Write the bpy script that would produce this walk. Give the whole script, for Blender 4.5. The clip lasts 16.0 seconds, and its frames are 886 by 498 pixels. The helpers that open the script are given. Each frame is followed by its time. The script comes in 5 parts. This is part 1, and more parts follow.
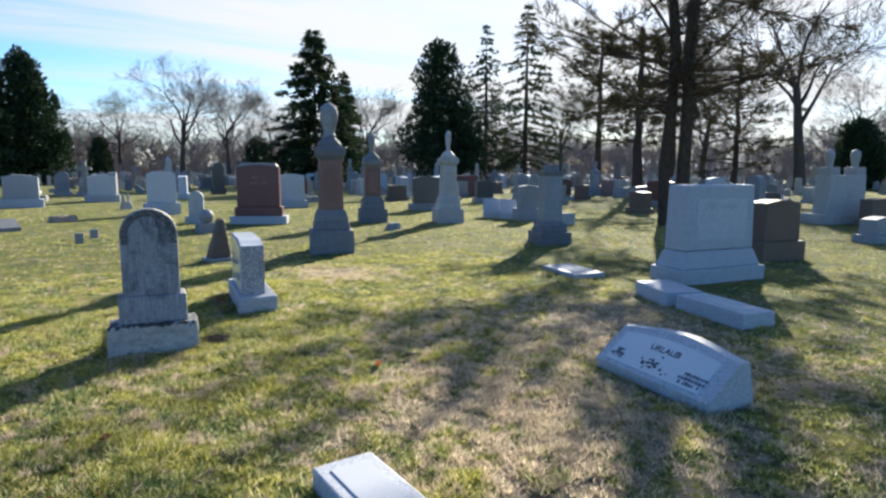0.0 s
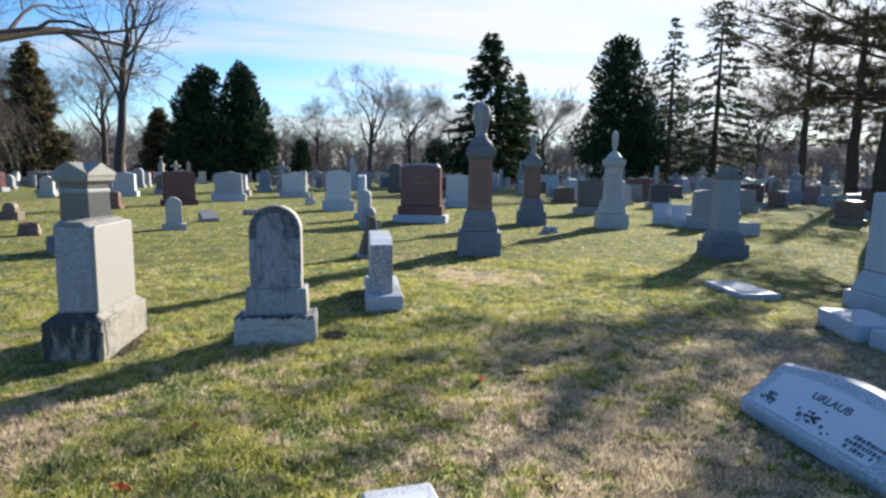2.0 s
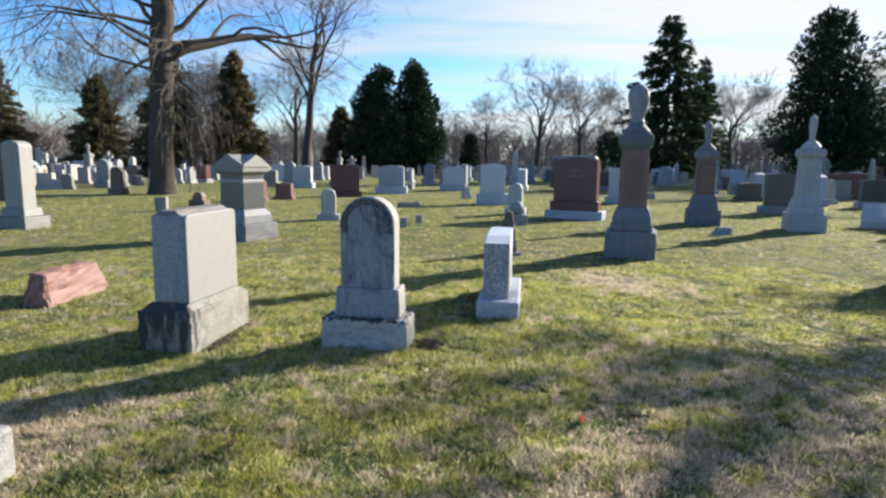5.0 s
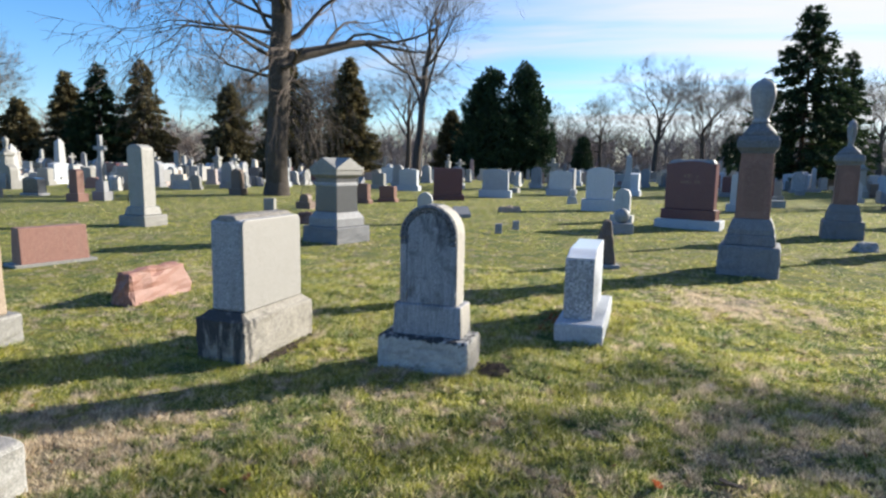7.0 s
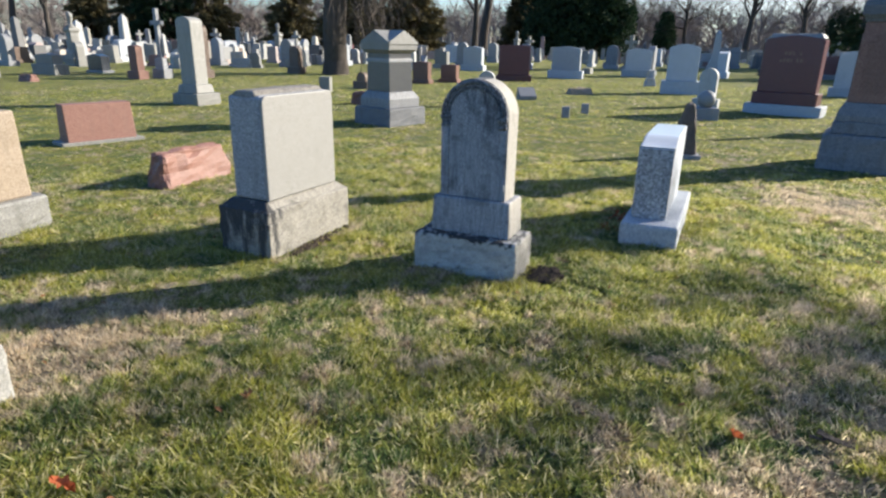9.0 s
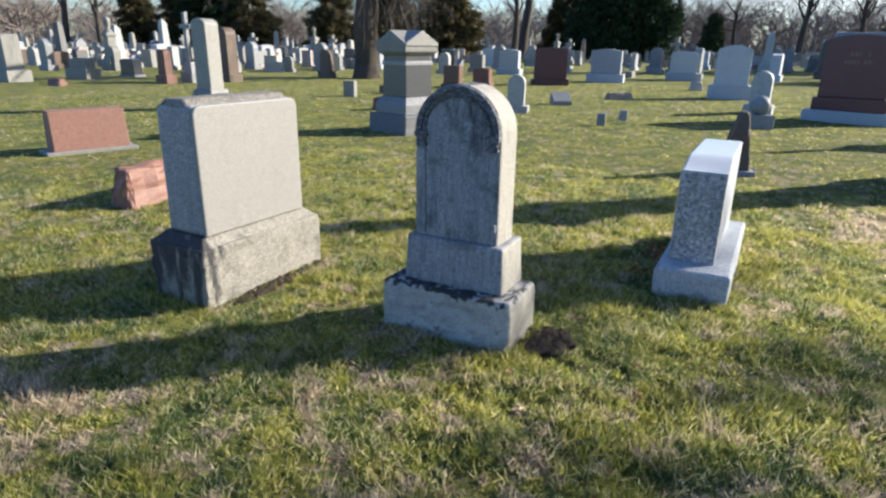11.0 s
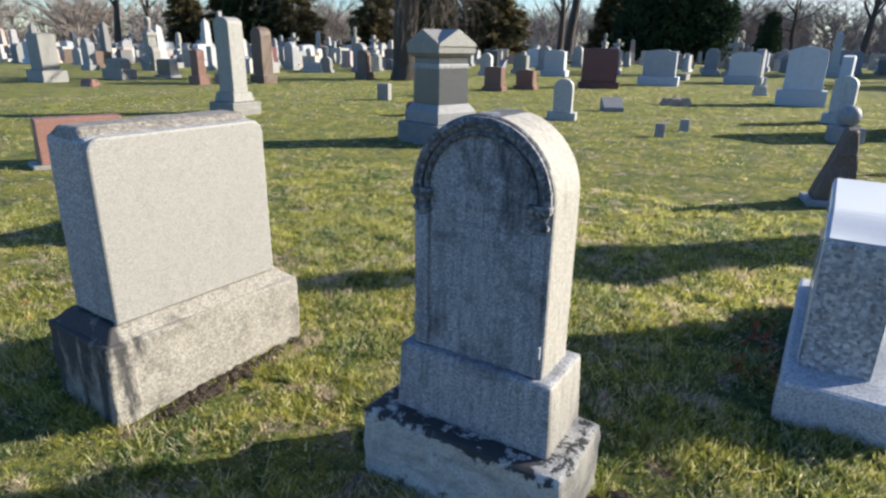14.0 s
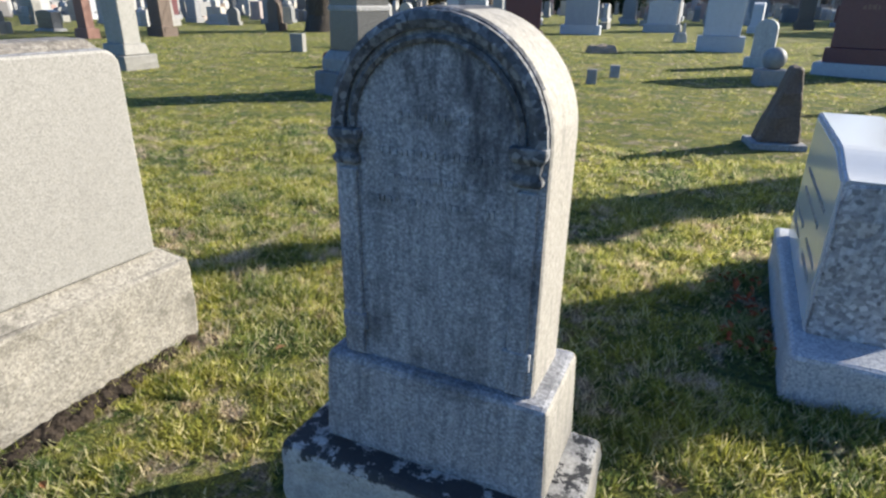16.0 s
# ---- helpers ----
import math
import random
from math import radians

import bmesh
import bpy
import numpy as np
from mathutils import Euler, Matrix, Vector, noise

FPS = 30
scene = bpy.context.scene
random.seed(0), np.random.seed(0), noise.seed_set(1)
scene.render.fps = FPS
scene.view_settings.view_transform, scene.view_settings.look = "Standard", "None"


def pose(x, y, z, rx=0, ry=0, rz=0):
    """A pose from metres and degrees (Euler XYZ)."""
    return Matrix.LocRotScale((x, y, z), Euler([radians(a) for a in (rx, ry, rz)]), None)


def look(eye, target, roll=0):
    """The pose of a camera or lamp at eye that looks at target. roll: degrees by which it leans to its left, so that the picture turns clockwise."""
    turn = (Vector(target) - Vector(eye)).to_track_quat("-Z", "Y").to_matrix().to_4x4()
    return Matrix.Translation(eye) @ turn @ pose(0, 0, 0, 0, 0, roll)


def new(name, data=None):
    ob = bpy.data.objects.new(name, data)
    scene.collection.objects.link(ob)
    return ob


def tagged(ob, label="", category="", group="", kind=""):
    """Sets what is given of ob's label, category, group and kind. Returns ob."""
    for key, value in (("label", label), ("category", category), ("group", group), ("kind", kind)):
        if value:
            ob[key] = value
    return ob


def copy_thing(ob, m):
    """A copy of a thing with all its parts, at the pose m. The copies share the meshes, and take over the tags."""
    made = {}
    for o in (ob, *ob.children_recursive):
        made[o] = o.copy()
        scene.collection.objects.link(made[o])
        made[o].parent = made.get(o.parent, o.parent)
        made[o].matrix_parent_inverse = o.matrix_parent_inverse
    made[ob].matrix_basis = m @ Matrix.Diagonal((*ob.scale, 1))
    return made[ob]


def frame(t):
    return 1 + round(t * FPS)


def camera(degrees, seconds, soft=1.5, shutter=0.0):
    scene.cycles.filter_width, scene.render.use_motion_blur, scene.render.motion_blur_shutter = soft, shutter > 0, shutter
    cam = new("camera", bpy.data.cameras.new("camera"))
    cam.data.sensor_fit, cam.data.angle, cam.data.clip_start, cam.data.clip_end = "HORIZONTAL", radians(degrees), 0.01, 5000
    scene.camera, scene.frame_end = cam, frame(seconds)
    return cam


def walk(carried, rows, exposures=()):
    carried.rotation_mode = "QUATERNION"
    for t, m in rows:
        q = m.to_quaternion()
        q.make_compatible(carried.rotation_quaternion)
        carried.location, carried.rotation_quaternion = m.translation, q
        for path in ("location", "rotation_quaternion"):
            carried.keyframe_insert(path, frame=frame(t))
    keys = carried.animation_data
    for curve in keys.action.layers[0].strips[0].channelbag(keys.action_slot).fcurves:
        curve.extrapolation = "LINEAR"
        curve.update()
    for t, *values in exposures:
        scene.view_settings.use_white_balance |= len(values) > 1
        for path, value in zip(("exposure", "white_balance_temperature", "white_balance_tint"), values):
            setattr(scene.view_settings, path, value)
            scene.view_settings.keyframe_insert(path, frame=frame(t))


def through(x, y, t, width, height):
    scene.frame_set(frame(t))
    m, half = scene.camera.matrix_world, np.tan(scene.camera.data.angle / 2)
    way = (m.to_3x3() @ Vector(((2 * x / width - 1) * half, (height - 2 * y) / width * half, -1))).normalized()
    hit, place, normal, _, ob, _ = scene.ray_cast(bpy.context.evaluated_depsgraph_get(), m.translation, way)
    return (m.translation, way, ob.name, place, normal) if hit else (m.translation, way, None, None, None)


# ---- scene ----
cam = camera(72.9, 16.0, soft=2.45)
PATH = [
    (0, (0.17, -5.935, 1.681), (1.113, -4.191, 1.419), 0.2),
    (0.5, (0.347, -5.854, 1.672), (1.28, -4.105, 1.41), 0.4),
    (1, (0.526, -5.722, 1.675), (1.453, -3.97, 1.413), 0.4),
    (1.5, (0.67, -5.711, 1.68), (1.415, -3.873, 1.423), 0.6),
    (2, (0.795, -5.731, 1.674), (1.202, -3.79, 1.412), 0.8),
    (2.5, (0.9, -5.715, 1.661), (1.122, -3.745, 1.391), 1.0),
    (3, (0.998, -5.55, 1.607), (1.134, -3.575, 1.32), 0.9),
    (5.5, (1.455, -4.789, 1.634), (1.249, -2.82, 1.348), 1.0),
    (6, (1.459, -4.632, 1.654), (1.171, -2.672, 1.376), 1.2),
    (6.5, (1.538, -4.535, 1.648), (1.097, -2.605, 1.365), 0.9),
    (7, (1.686, -4.372, 1.638), (1.184, -2.457, 1.356), 1.0),
    (7.5, (1.768, -4.265, 1.616), (1.265, -2.356, 1.296), 1.1),
    (8, (1.744, -4.084, 1.577), (1.243, -2.195, 1.152), 1.3),
    (8.5, (1.671, -3.887, 1.56), (1.126, -2.07, 0.926), 1.3),
    (9, (1.635, -3.713, 1.543), (0.966, -1.945, 0.888), 1.1),
    (11.5, (1.545, -2.409, 1.498), (0.749, -0.694, 0.847), 1.0),
    (12, (1.424, -2.209, 1.531), (0.615, -0.502, 0.873), 1.2),
    (12.5, (1.308, -1.997, 1.512), (0.478, -0.298, 0.86), 0.9),
    (13, (1.275, -1.762, 1.52), (0.387, -0.092, 0.868), 0.7),
    (13.5, (1.251, -1.603, 1.514), (0.351, 0.063, 0.87), 0.8),
    (14, (1.135, -1.485, 1.508), (0.231, 0.177, 0.861), 0.9),
    (14.5, (0.962, -1.361, 1.481), (0.058, 0.303, 0.838), 0.9),
    (15, (0.894, -1.222, 1.423), (-0.005, 0.444, 0.778), 0.6),
    (15.5, (0.875, -1.041, 1.356), (0.1, 0.672, 0.675), 0.5),
    (16, (0.839, -0.988, 1.333), (0.172, 0.732, 0.56), 0.7),
]
walk(cam, [(t, look(eye, target, roll)) for t, eye, target, roll in PATH], exposures=[(0.0, 1.55), (16.0, 1.55)])

# ---- world and sun ----
SUN_AZ, SUN_EL = 48.5, 22.0      # degrees clockwise from +y, degrees above the horizon
world = bpy.data.worlds.new("world")
scene.world = world
world.use_nodes = True
wn, wl = world.node_tree.nodes, world.node_tree.links
wn.clear()


def wnode(kind, **sets):
    n = wn.new(kind)
    for k, v in sets.items():
        n.inputs[k].default_value = v
    return n


sky = wn.new("ShaderNodeTexSky")
sky.sky_type, sky.sun_disc = "NISHITA", False
sky.sun_elevation, sky.sun_rotation = radians(SUN_EL), radians(SUN_AZ)
sky.air_density, sky.dust_density, sky.ozone_density = 1.1, 0.3, 4.0
wco = wn.new("ShaderNodeTexCoord")
# cirrus: the direction thrown onto a flat layer overhead
sep = wn.new("ShaderNodeSeparateXYZ")
wl.new(wco.outputs["Generated"], sep.inputs[0])
zup = wn.new("ShaderNodeMath"); zup.operation = "MAXIMUM"; zup.inputs[1].default_value = 0.0
wl.new(sep.outputs["Z"], zup.inputs[0])
zoff = wn.new("ShaderNodeMath"); zoff.operation = "ADD"; zoff.inputs[1].default_value = 0.09
wl.new(zup.outputs[0], zoff.inputs[0])
div = wn.new("ShaderNodeVectorMath"); div.operation = "DIVIDE"
comb = wn.new("ShaderNodeCombineXYZ")
for i in range(3):
    wl.new(zoff.outputs[0], comb.inputs[i])
wl.new(wco.outputs["Generated"], div.inputs[0]); wl.new(comb.outputs[0], div.inputs[1])
wmap = wn.new("ShaderNodeMapping")
wmap.inputs["Rotation"].default_value = (0, 0, radians(18))
wmap.inputs["Scale"].default_value = (0.28, 0.95, 0.0)
wl.new(div.outputs[0], wmap.inputs[0])
cl = wnode("ShaderNodeTexNoise", Scale=1.1, Detail=9.0, Roughness=0.55, Distortion=0.5)
wl.new(wmap.outputs[0], cl.inputs["Vector"])
# thicker veil towards the sun's side of the sky
sdir = wn.new("ShaderNodeVectorMath"); sdir.operation = "DOT_PRODUCT"
sdir.inputs[1].default_value = (math.sin(radians(SUN_AZ)) * 0.96, math.cos(radians(SUN_AZ)) * 0.96, 0.28)
wl.new(wco.outputs["Generated"], sdir.inputs[0])
veil = wn.new("ShaderNodeMapRange")
for k, v in (("From Min", 0.2), ("From Max", 0.97), ("To Min", -0.12), ("To Max", 0.25)):
    veil.inputs[k].default_value = v
wl.new(sdir.outputs["Value"], veil.inputs["Value"])
addc = wn.new("ShaderNodeMath"); addc.operation = "ADD"
wl.new(cl.outputs["Fac"], addc.inputs[0]); wl.new(veil.outputs[0], addc.inputs[1])
cmask = wn.new("ShaderNodeMapRange"); cmask.interpolation_type = "SMOOTHSTEP"
for k, v in (("From Min", 0.41), ("From Max", 0.80), ("To Min", 0.0), ("To Max", 1.0)):
    cmask.inputs[k].default_value = v
wl.new(addc.outputs[0], cmask.inputs["Value"])
glow = wn.new("ShaderNodeMapRange"); glow.interpolation_type = "SMOOTHSTEP"
for k, v in (("From Min", 0.1), ("From Max", 1.0), ("To Min", 3.4), ("To Max", 4.7)):
    glow.inputs[k].default_value = v
wl.new(sdir.outputs["Value"], glow.inputs["Value"])
ccol = wn.new("ShaderNodeVectorMath"); ccol.operation = "SCALE"
ccol.inputs[0].default_value = (0.95, 0.975, 1.0)
wl.new(glow.outputs[0], ccol.inputs["Scale"])
wmix = wn.new("ShaderNodeMix"); wmix.data_type = "RGBA"
wl.new(cmask.outputs[0], wmix.inputs["Factor"])
hs = wn.new("ShaderNodeHueSaturation"); hs.inputs["Saturation"].default_value = 1.2
wl.new(sky.outputs[0], hs.inputs["Color"])
tint = wn.new("ShaderNodeMix"); tint.data_type, tint.blend_type = "RGBA", "MULTIPLY"
tint.inputs["Factor"].default_value = 1.0
tint.inputs[7].default_value = (0.80, 0.90, 1.07, 1)
wl.new(hs.outputs[0], tint.inputs[6])
wl.new(tint.outputs[2], wmix.inputs[6]); wl.new(ccol.outputs[0], wmix.inputs[7])
bg = wn.new("ShaderNodeBackground"); bg.inputs["Strength"].default_value = 0.074
wout = wn.new("ShaderNodeOutputWorld")
wl.new(wmix.outputs[2], bg.inputs["Color"]); wl.new(bg.outputs[0], wout.inputs[0])

sun_data = bpy.data.lights.new("sun", "SUN")
sun_data.energy, sun_data.angle, sun_data.color = 4.2, radians(0.6), (1.0, 0.93, 0.81)
sun = new("sun", sun_data)
_a, _e = radians(SUN_AZ), radians(SUN_EL)
sun.matrix_world = look((math.sin(_a) * math.cos(_e) * 60, math.cos(_a) * math.cos(_e) * 60, math.sin(_e) * 60), (0, 0, 0))


# ---- materials ----
class Nodes:
    """A small builder of node materials."""

    def __init__(self, name):
        self.m = bpy.data.materials.new(name)
        self.m.use_nodes = True
        self.t = self.m.node_tree
        self.b = self.t.nodes["Principled BSDF"]
        self.geo = self.t.nodes.new("ShaderNodeNewGeometry")
        self.co = self.t.nodes.new("ShaderNodeTexCoord")

    def link(self, a, b):
        self.t.links.new(a, b)

    def noise(self, scale, detail=4.0, rough=0.55, vec=None, stretch=None):
        n = self.t.nodes.new("ShaderNodeTexNoise")
        n.inputs["Scale"].default_value, n.inputs["Detail"].default_value, n.inputs["Roughness"].default_value = scale, detail, rough
        v = vec or self.geo.outputs["Position"]
        if stretch:
            mp = self.t.nodes.new("ShaderNodeMapping")
            mp.inputs["Scale"].default_value = stretch
            self.link(v, mp.inputs[0])
            v = mp.outputs[0]
        self.link(v, n.inputs["Vector"])
        return n.outputs["Fac"]

    def voro(self, scale, feature="F1"):
        n = self.t.nodes.new("ShaderNodeTexVoronoi")
        n.feature = feature
        n.inputs["Scale"].default_value = scale
        self.link(self.geo.outputs["Position"], n.inputs["Vector"])
        return n

    def ramp(self, fac, *stops):
        r = self.t.nodes.new("ShaderNodeValToRGB")
        e = r.color_ramp.elements
        while len(e) < len(stops):
            e.new(0.5)
        for el, (p, c) in zip(e, stops):
            el.position = p
            el.color = (*c, 1) if isinstance(c, tuple) else (c, c, c, 1)
        self.link(fac, r.inputs[0])
        return r.outputs[0]

    def mix(self, fac, a, b, blend="MIX"):
        n = self.t.nodes.new("ShaderNodeMix")
        n.data_type, n.blend_type = "RGBA", blend
        for sock, v in ((n.inputs["Factor"], fac), (n.inputs[6], a), (n.inputs[7], b)):
            if isinstance(v, (int, float)):
                sock.default_value = v
            elif isinstance(v, tuple):
                sock.default_value = (*v, 1)
            else:
                self.link(v, sock)
        return n.outputs[2]

    def math(self, op, a, b=0.0):
        n = self.t.nodes.new("ShaderNodeMath")
        n.operation = op
        for sock, v in zip(n.inputs, (a, b)):
            if isinstance(v, (int, float)):
                sock.default_value = v
            else:
                self.link(v, sock)
        return n.outputs[0]

    def object_random(self):
        return self.t.nodes.new("ShaderNodeObjectInfo").outputs["Random"]

    def up(self):
        s = self.t.nodes.new("ShaderNodeSeparateXYZ")
        self.link(self.geo.outputs["Normal"], s.inputs[0])
        return s.outputs["Z"]

    def height(self):
        s = self.t.nodes.new("ShaderNodeSeparateXYZ")
        self.link(self.geo.outputs["Position"], s.inputs[0])
        return s.outputs["Z"]

    def bump(self, h, strength=0.3, dist=0.01):
        n = self.t.nodes.new("ShaderNodeBump")
        n.inputs["Strength"].default_value, n.inputs["Distance"].default_value = strength, dist
        self.link(h, n.inputs["Height"])
        self.link(n.outputs[0], self.b.inputs["Normal"])

    def done(self, colour, rough=0.8, spec=0.3):
        if isinstance(colour, tuple):
            self.b.inputs["Base Color"].default_value = (*colour, 1)
        else:
            self.link(colour, self.b.inputs["Base Color"])
        if isinstance(rough, (int, float)):
            self.b.inputs["Roughness"].default_value = rough
        else:
            self.link(rough, self.b.inputs["Roughness"])
        self.b.inputs["Specular IOR Level"].default_value = spec
        return self.m


def granite(name, dark, mid, light, rough=0.6, grain=140.0, stain=0.25, bump=0.25, spec=0.35, vary=0.18, soil=(0.09, 0.085, 0.075)):
    """Speckled stone: crystal grains, broad clouding, streaks of grime."""
    n = Nodes(name)
    g = n.voro(grain)
    fine = n.noise(grain * 0.7, 3.0, 0.7)
    speck = n.mix(0.5, g.outputs["Color"], fine, "MIX")
    bw = n.t.nodes.new("ShaderNodeRGBToBW"); n.link(speck, bw.inputs[0])
    col = n.ramp(bw.outputs[0], (0.25, dark), (0.5, mid), (0.75, light))
    cloud = n.noise(3.2, 5.0, 0.6)
    col = n.mix(n.ramp(cloud, (0.35, 0.0), (0.75, 0.45)), col, mid)
    streak = n.noise(2.6, 6.0, 0.65, stretch=(4.5, 4.5, 0.7))
    grime = n.ramp(streak, (0.52, 0.0), (0.72, 1.0))
    col = n.mix(n.math("MULTIPLY", grime, stain), col, soil)
    spots = n.noise(17.0, 4.0, 0.7)
    col = n.mix(n.math("MULTIPLY", n.ramp(spots, (0.60, 0.0), (0.70, 1.0)), stain * 1.2), col, soil)
    r = n.object_random()
    shade = n.math("ADD", n.math("MULTIPLY", r, vary * 2), 1.0 - vary)
    col = n.mix(1.0, col, shade, "MULTIPLY")
    n.bump(n.math("ADD", n.math("MULTIPLY", fine, 0.4), n.math("MULTIPLY", n.noise(38.0, 4.0), 0.8)), bump, 0.006)
    return n.done(col, rough, spec)


M_GREY = granite("grey granite", (0.085, 0.089, 0.10), (0.225, 0.23, 0.245), (0.40, 0.405, 0.415), stain=0.35)
M_PALE = granite("pale granite", (0.12, 0.118, 0.112), (0.225, 0.222, 0.21), (0.34, 0.33, 0.31), stain=0.45)
M_FACE = granite("steeled pale granite", (0.16, 0.155, 0.144), (0.245, 0.238, 0.223), (0.335, 0.324, 0.306), stain=0.14, grain=280, bump=0.12, vary=0.03)
M_WHITE = granite("white marble", (0.24, 0.243, 0.25), (0.34, 0.34, 0.338), (0.45, 0.445, 0.435), stain=0.28, grain=60, vary=0.12)
M_SPECK = granite("coarse speckled granite", (0.10, 0.103, 0.112), (0.31, 0.315, 0.33), (0.55, 0.55, 0.56), grain=62, bump=0.8, stain=0.5, vary=0.02)
M_BLUE = granite("blue grey granite", (0.19, 0.213, 0.247), (0.36, 0.385, 0.425), (0.54, 0.558, 0.585), stain=0.16)
M_DARKGREY = granite("weathered dark grey granite", (0.05, 0.053, 0.06), (0.13, 0.134, 0.146), (0.26, 0.265, 0.275), stain=0.5, bump=0.5, rough=0.75)
M_MAROON = granite("maroon granite", (0.03, 0.008, 0.011), (0.085, 0.02, 0.027), (0.16, 0.052, 0.06), rough=0.35, stain=0.08, spec=0.5, vary=0.1)
M_ROSE = granite("rose brown granite", (0.075, 0.036, 0.028), (0.155, 0.078, 0.06), (0.25, 0.145, 0.115), rough=0.45, stain=0.15)
M_PINK = granite("rough pink granite", (0.115, 0.054, 0.043), (0.19, 0.094, 0.074), (0.28, 0.16, 0.13), stain=0.16, bump=0.5)
M_TAN = granite("tan sandstone", (0.20, 0.15, 0.105), (0.30, 0.235, 0.17), (0.39, 0.32, 0.25), stain=0.2, bump=0.4)
M_SLATE = granite("dark grey polished granite", (0.035, 0.037, 0.042), (0.085, 0.088, 0.095), (0.17, 0.172, 0.178), rough=0.3, stain=0.1, spec=0.5)
M_BLACK = granite("dark polished granite", (0.012, 0.014, 0.02), (0.035, 0.04, 0.05), (0.09, 0.1, 0.115), rough=0.25, stain=0.04, spec=0.5)
M_BROWN = granite("brown granite", (0.06, 0.04, 0.032), (0.13, 0.09, 0.07), (0.22, 0.165, 0.13), stain=0.15)


M_ROUGHTOP = granite("weathered rough granite", (0.09, 0.08, 0.068), (0.19, 0.172, 0.148), (0.33, 0.305, 0.265), grain=90, bump=0.8, stain=0.5, vary=0.02)


def old_marble():
    """Weathered grey marble with vertical rain streaks and black lichen."""
    n = Nodes("weathered grey marble")
    fine = n.noise(130.0, 4.0, 0.75)
    col = n.ramp(fine, (0.32, (0.115, 0.12, 0.135)), (0.5, (0.255, 0.262, 0.285)), (0.68, (0.49, 0.495, 0.515)))
    streak = n.noise(9.0, 7.0, 0.7, stretch=(5.5, 5.5, 0.55))
    col = n.mix(n.ramp(streak, (0.43, 0.0), (0.70, 0.55)), col, (0.07, 0.073, 0.085))
    pale = n.noise(13.0, 6.0, 0.75, stretch=(3.5, 3.5, 0.8))
    col = n.mix(n.ramp(pale, (0.50, 0.0), (0.70, 0.4)), col, (0.42, 0.425, 0.45))
    blot = n.noise(4.5, 6.0, 0.7)
    col = n.mix(n.ramp(blot, (0.50, 0.0), (0.66, 0.7)), col, (0.04, 0.042, 0.048))
    s = n.t.nodes.new("ShaderNodeSeparateXYZ"); n.link(n.co.outputs["Object"], s.inputs[0])
    # black lichen gathers on the rain side of the head and down one edge
    head = n.math("ADD", n.math("MULTIPLY", n.math("ADD", s.outputs["Z"], -0.98), 2.2), n.math("MULTIPLY", n.math("ADD", s.outputs["X"], -0.10), 2.4))
    crust = n.math("ADD", head, n.math("MULTIPLY", n.math("ADD", n.noise(8.0, 6.0, 0.7, stretch=(2.2, 2.2, 0.6)), -0.5), 3.6))
    col = n.mix(n.ramp(crust, (0.1, 0.0), (0.8, 0.8)), col, (0.035, 0.037, 0.043))
    n.bump(n.math("ADD", n.math("MULTIPLY", fine, 0.5), n.noise(28.0, 5.0)), 0.4, 0.007)
    return n.done(col, 0.78, 0.25)


def old_base():
    """Limestone base, pale with black lichen blots."""
    n = Nodes("lichened limestone")
    fine = n.noise(110.0, 4.0, 0.7)
    col = n.ramp(fine, (0.3, (0.27, 0.26, 0.245)), (0.52, (0.41, 0.40, 0.38)), (0.75, (0.53, 0.51, 0.48)))
    wash = n.noise(7.0, 6.0, 0.7, stretch=(1.5, 1.5, 2.6))
    col = n.mix(n.ramp(wash, (0.44, 0.0), (0.68, 0.65)), col, (0.17, 0.17, 0.17))
    s = n.t.nodes.new("ShaderNodeSeparateXYZ"); n.link(n.co.outputs["Object"], s.inputs[0])
    rim = n.math("ADD", n.math("MULTIPLY", n.math("ADD", s.outputs["Z"], -0.272), 26.0), n.math("MULTIPLY", n.math("ADD", s.outputs["Y"], 0.10), -2.0))
    crust = n.math("ADD", rim, n.math("MULTIPLY", n.math("ADD", n.noise(13.0, 7.0, 0.75), -0.52), 6.5))
    col = n.mix(n.ramp(crust, (0.35, 0.0), (0.55, 0.95)), col, (0.028, 0.03, 0.034))
    blot = n.noise(9.0, 6.0, 0.72)
    col = n.mix(n.ramp(blot, (0.60, 0.0), (0.66, 0.8)), col, (0.04, 0.042, 0.045))
    n.bump(n.math("ADD", n.math("MULTIPLY", fine, 0.5), n.noise(24.0, 6.0)), 0.5, 0.01)
    return n.done(col, 0.85, 0.2)


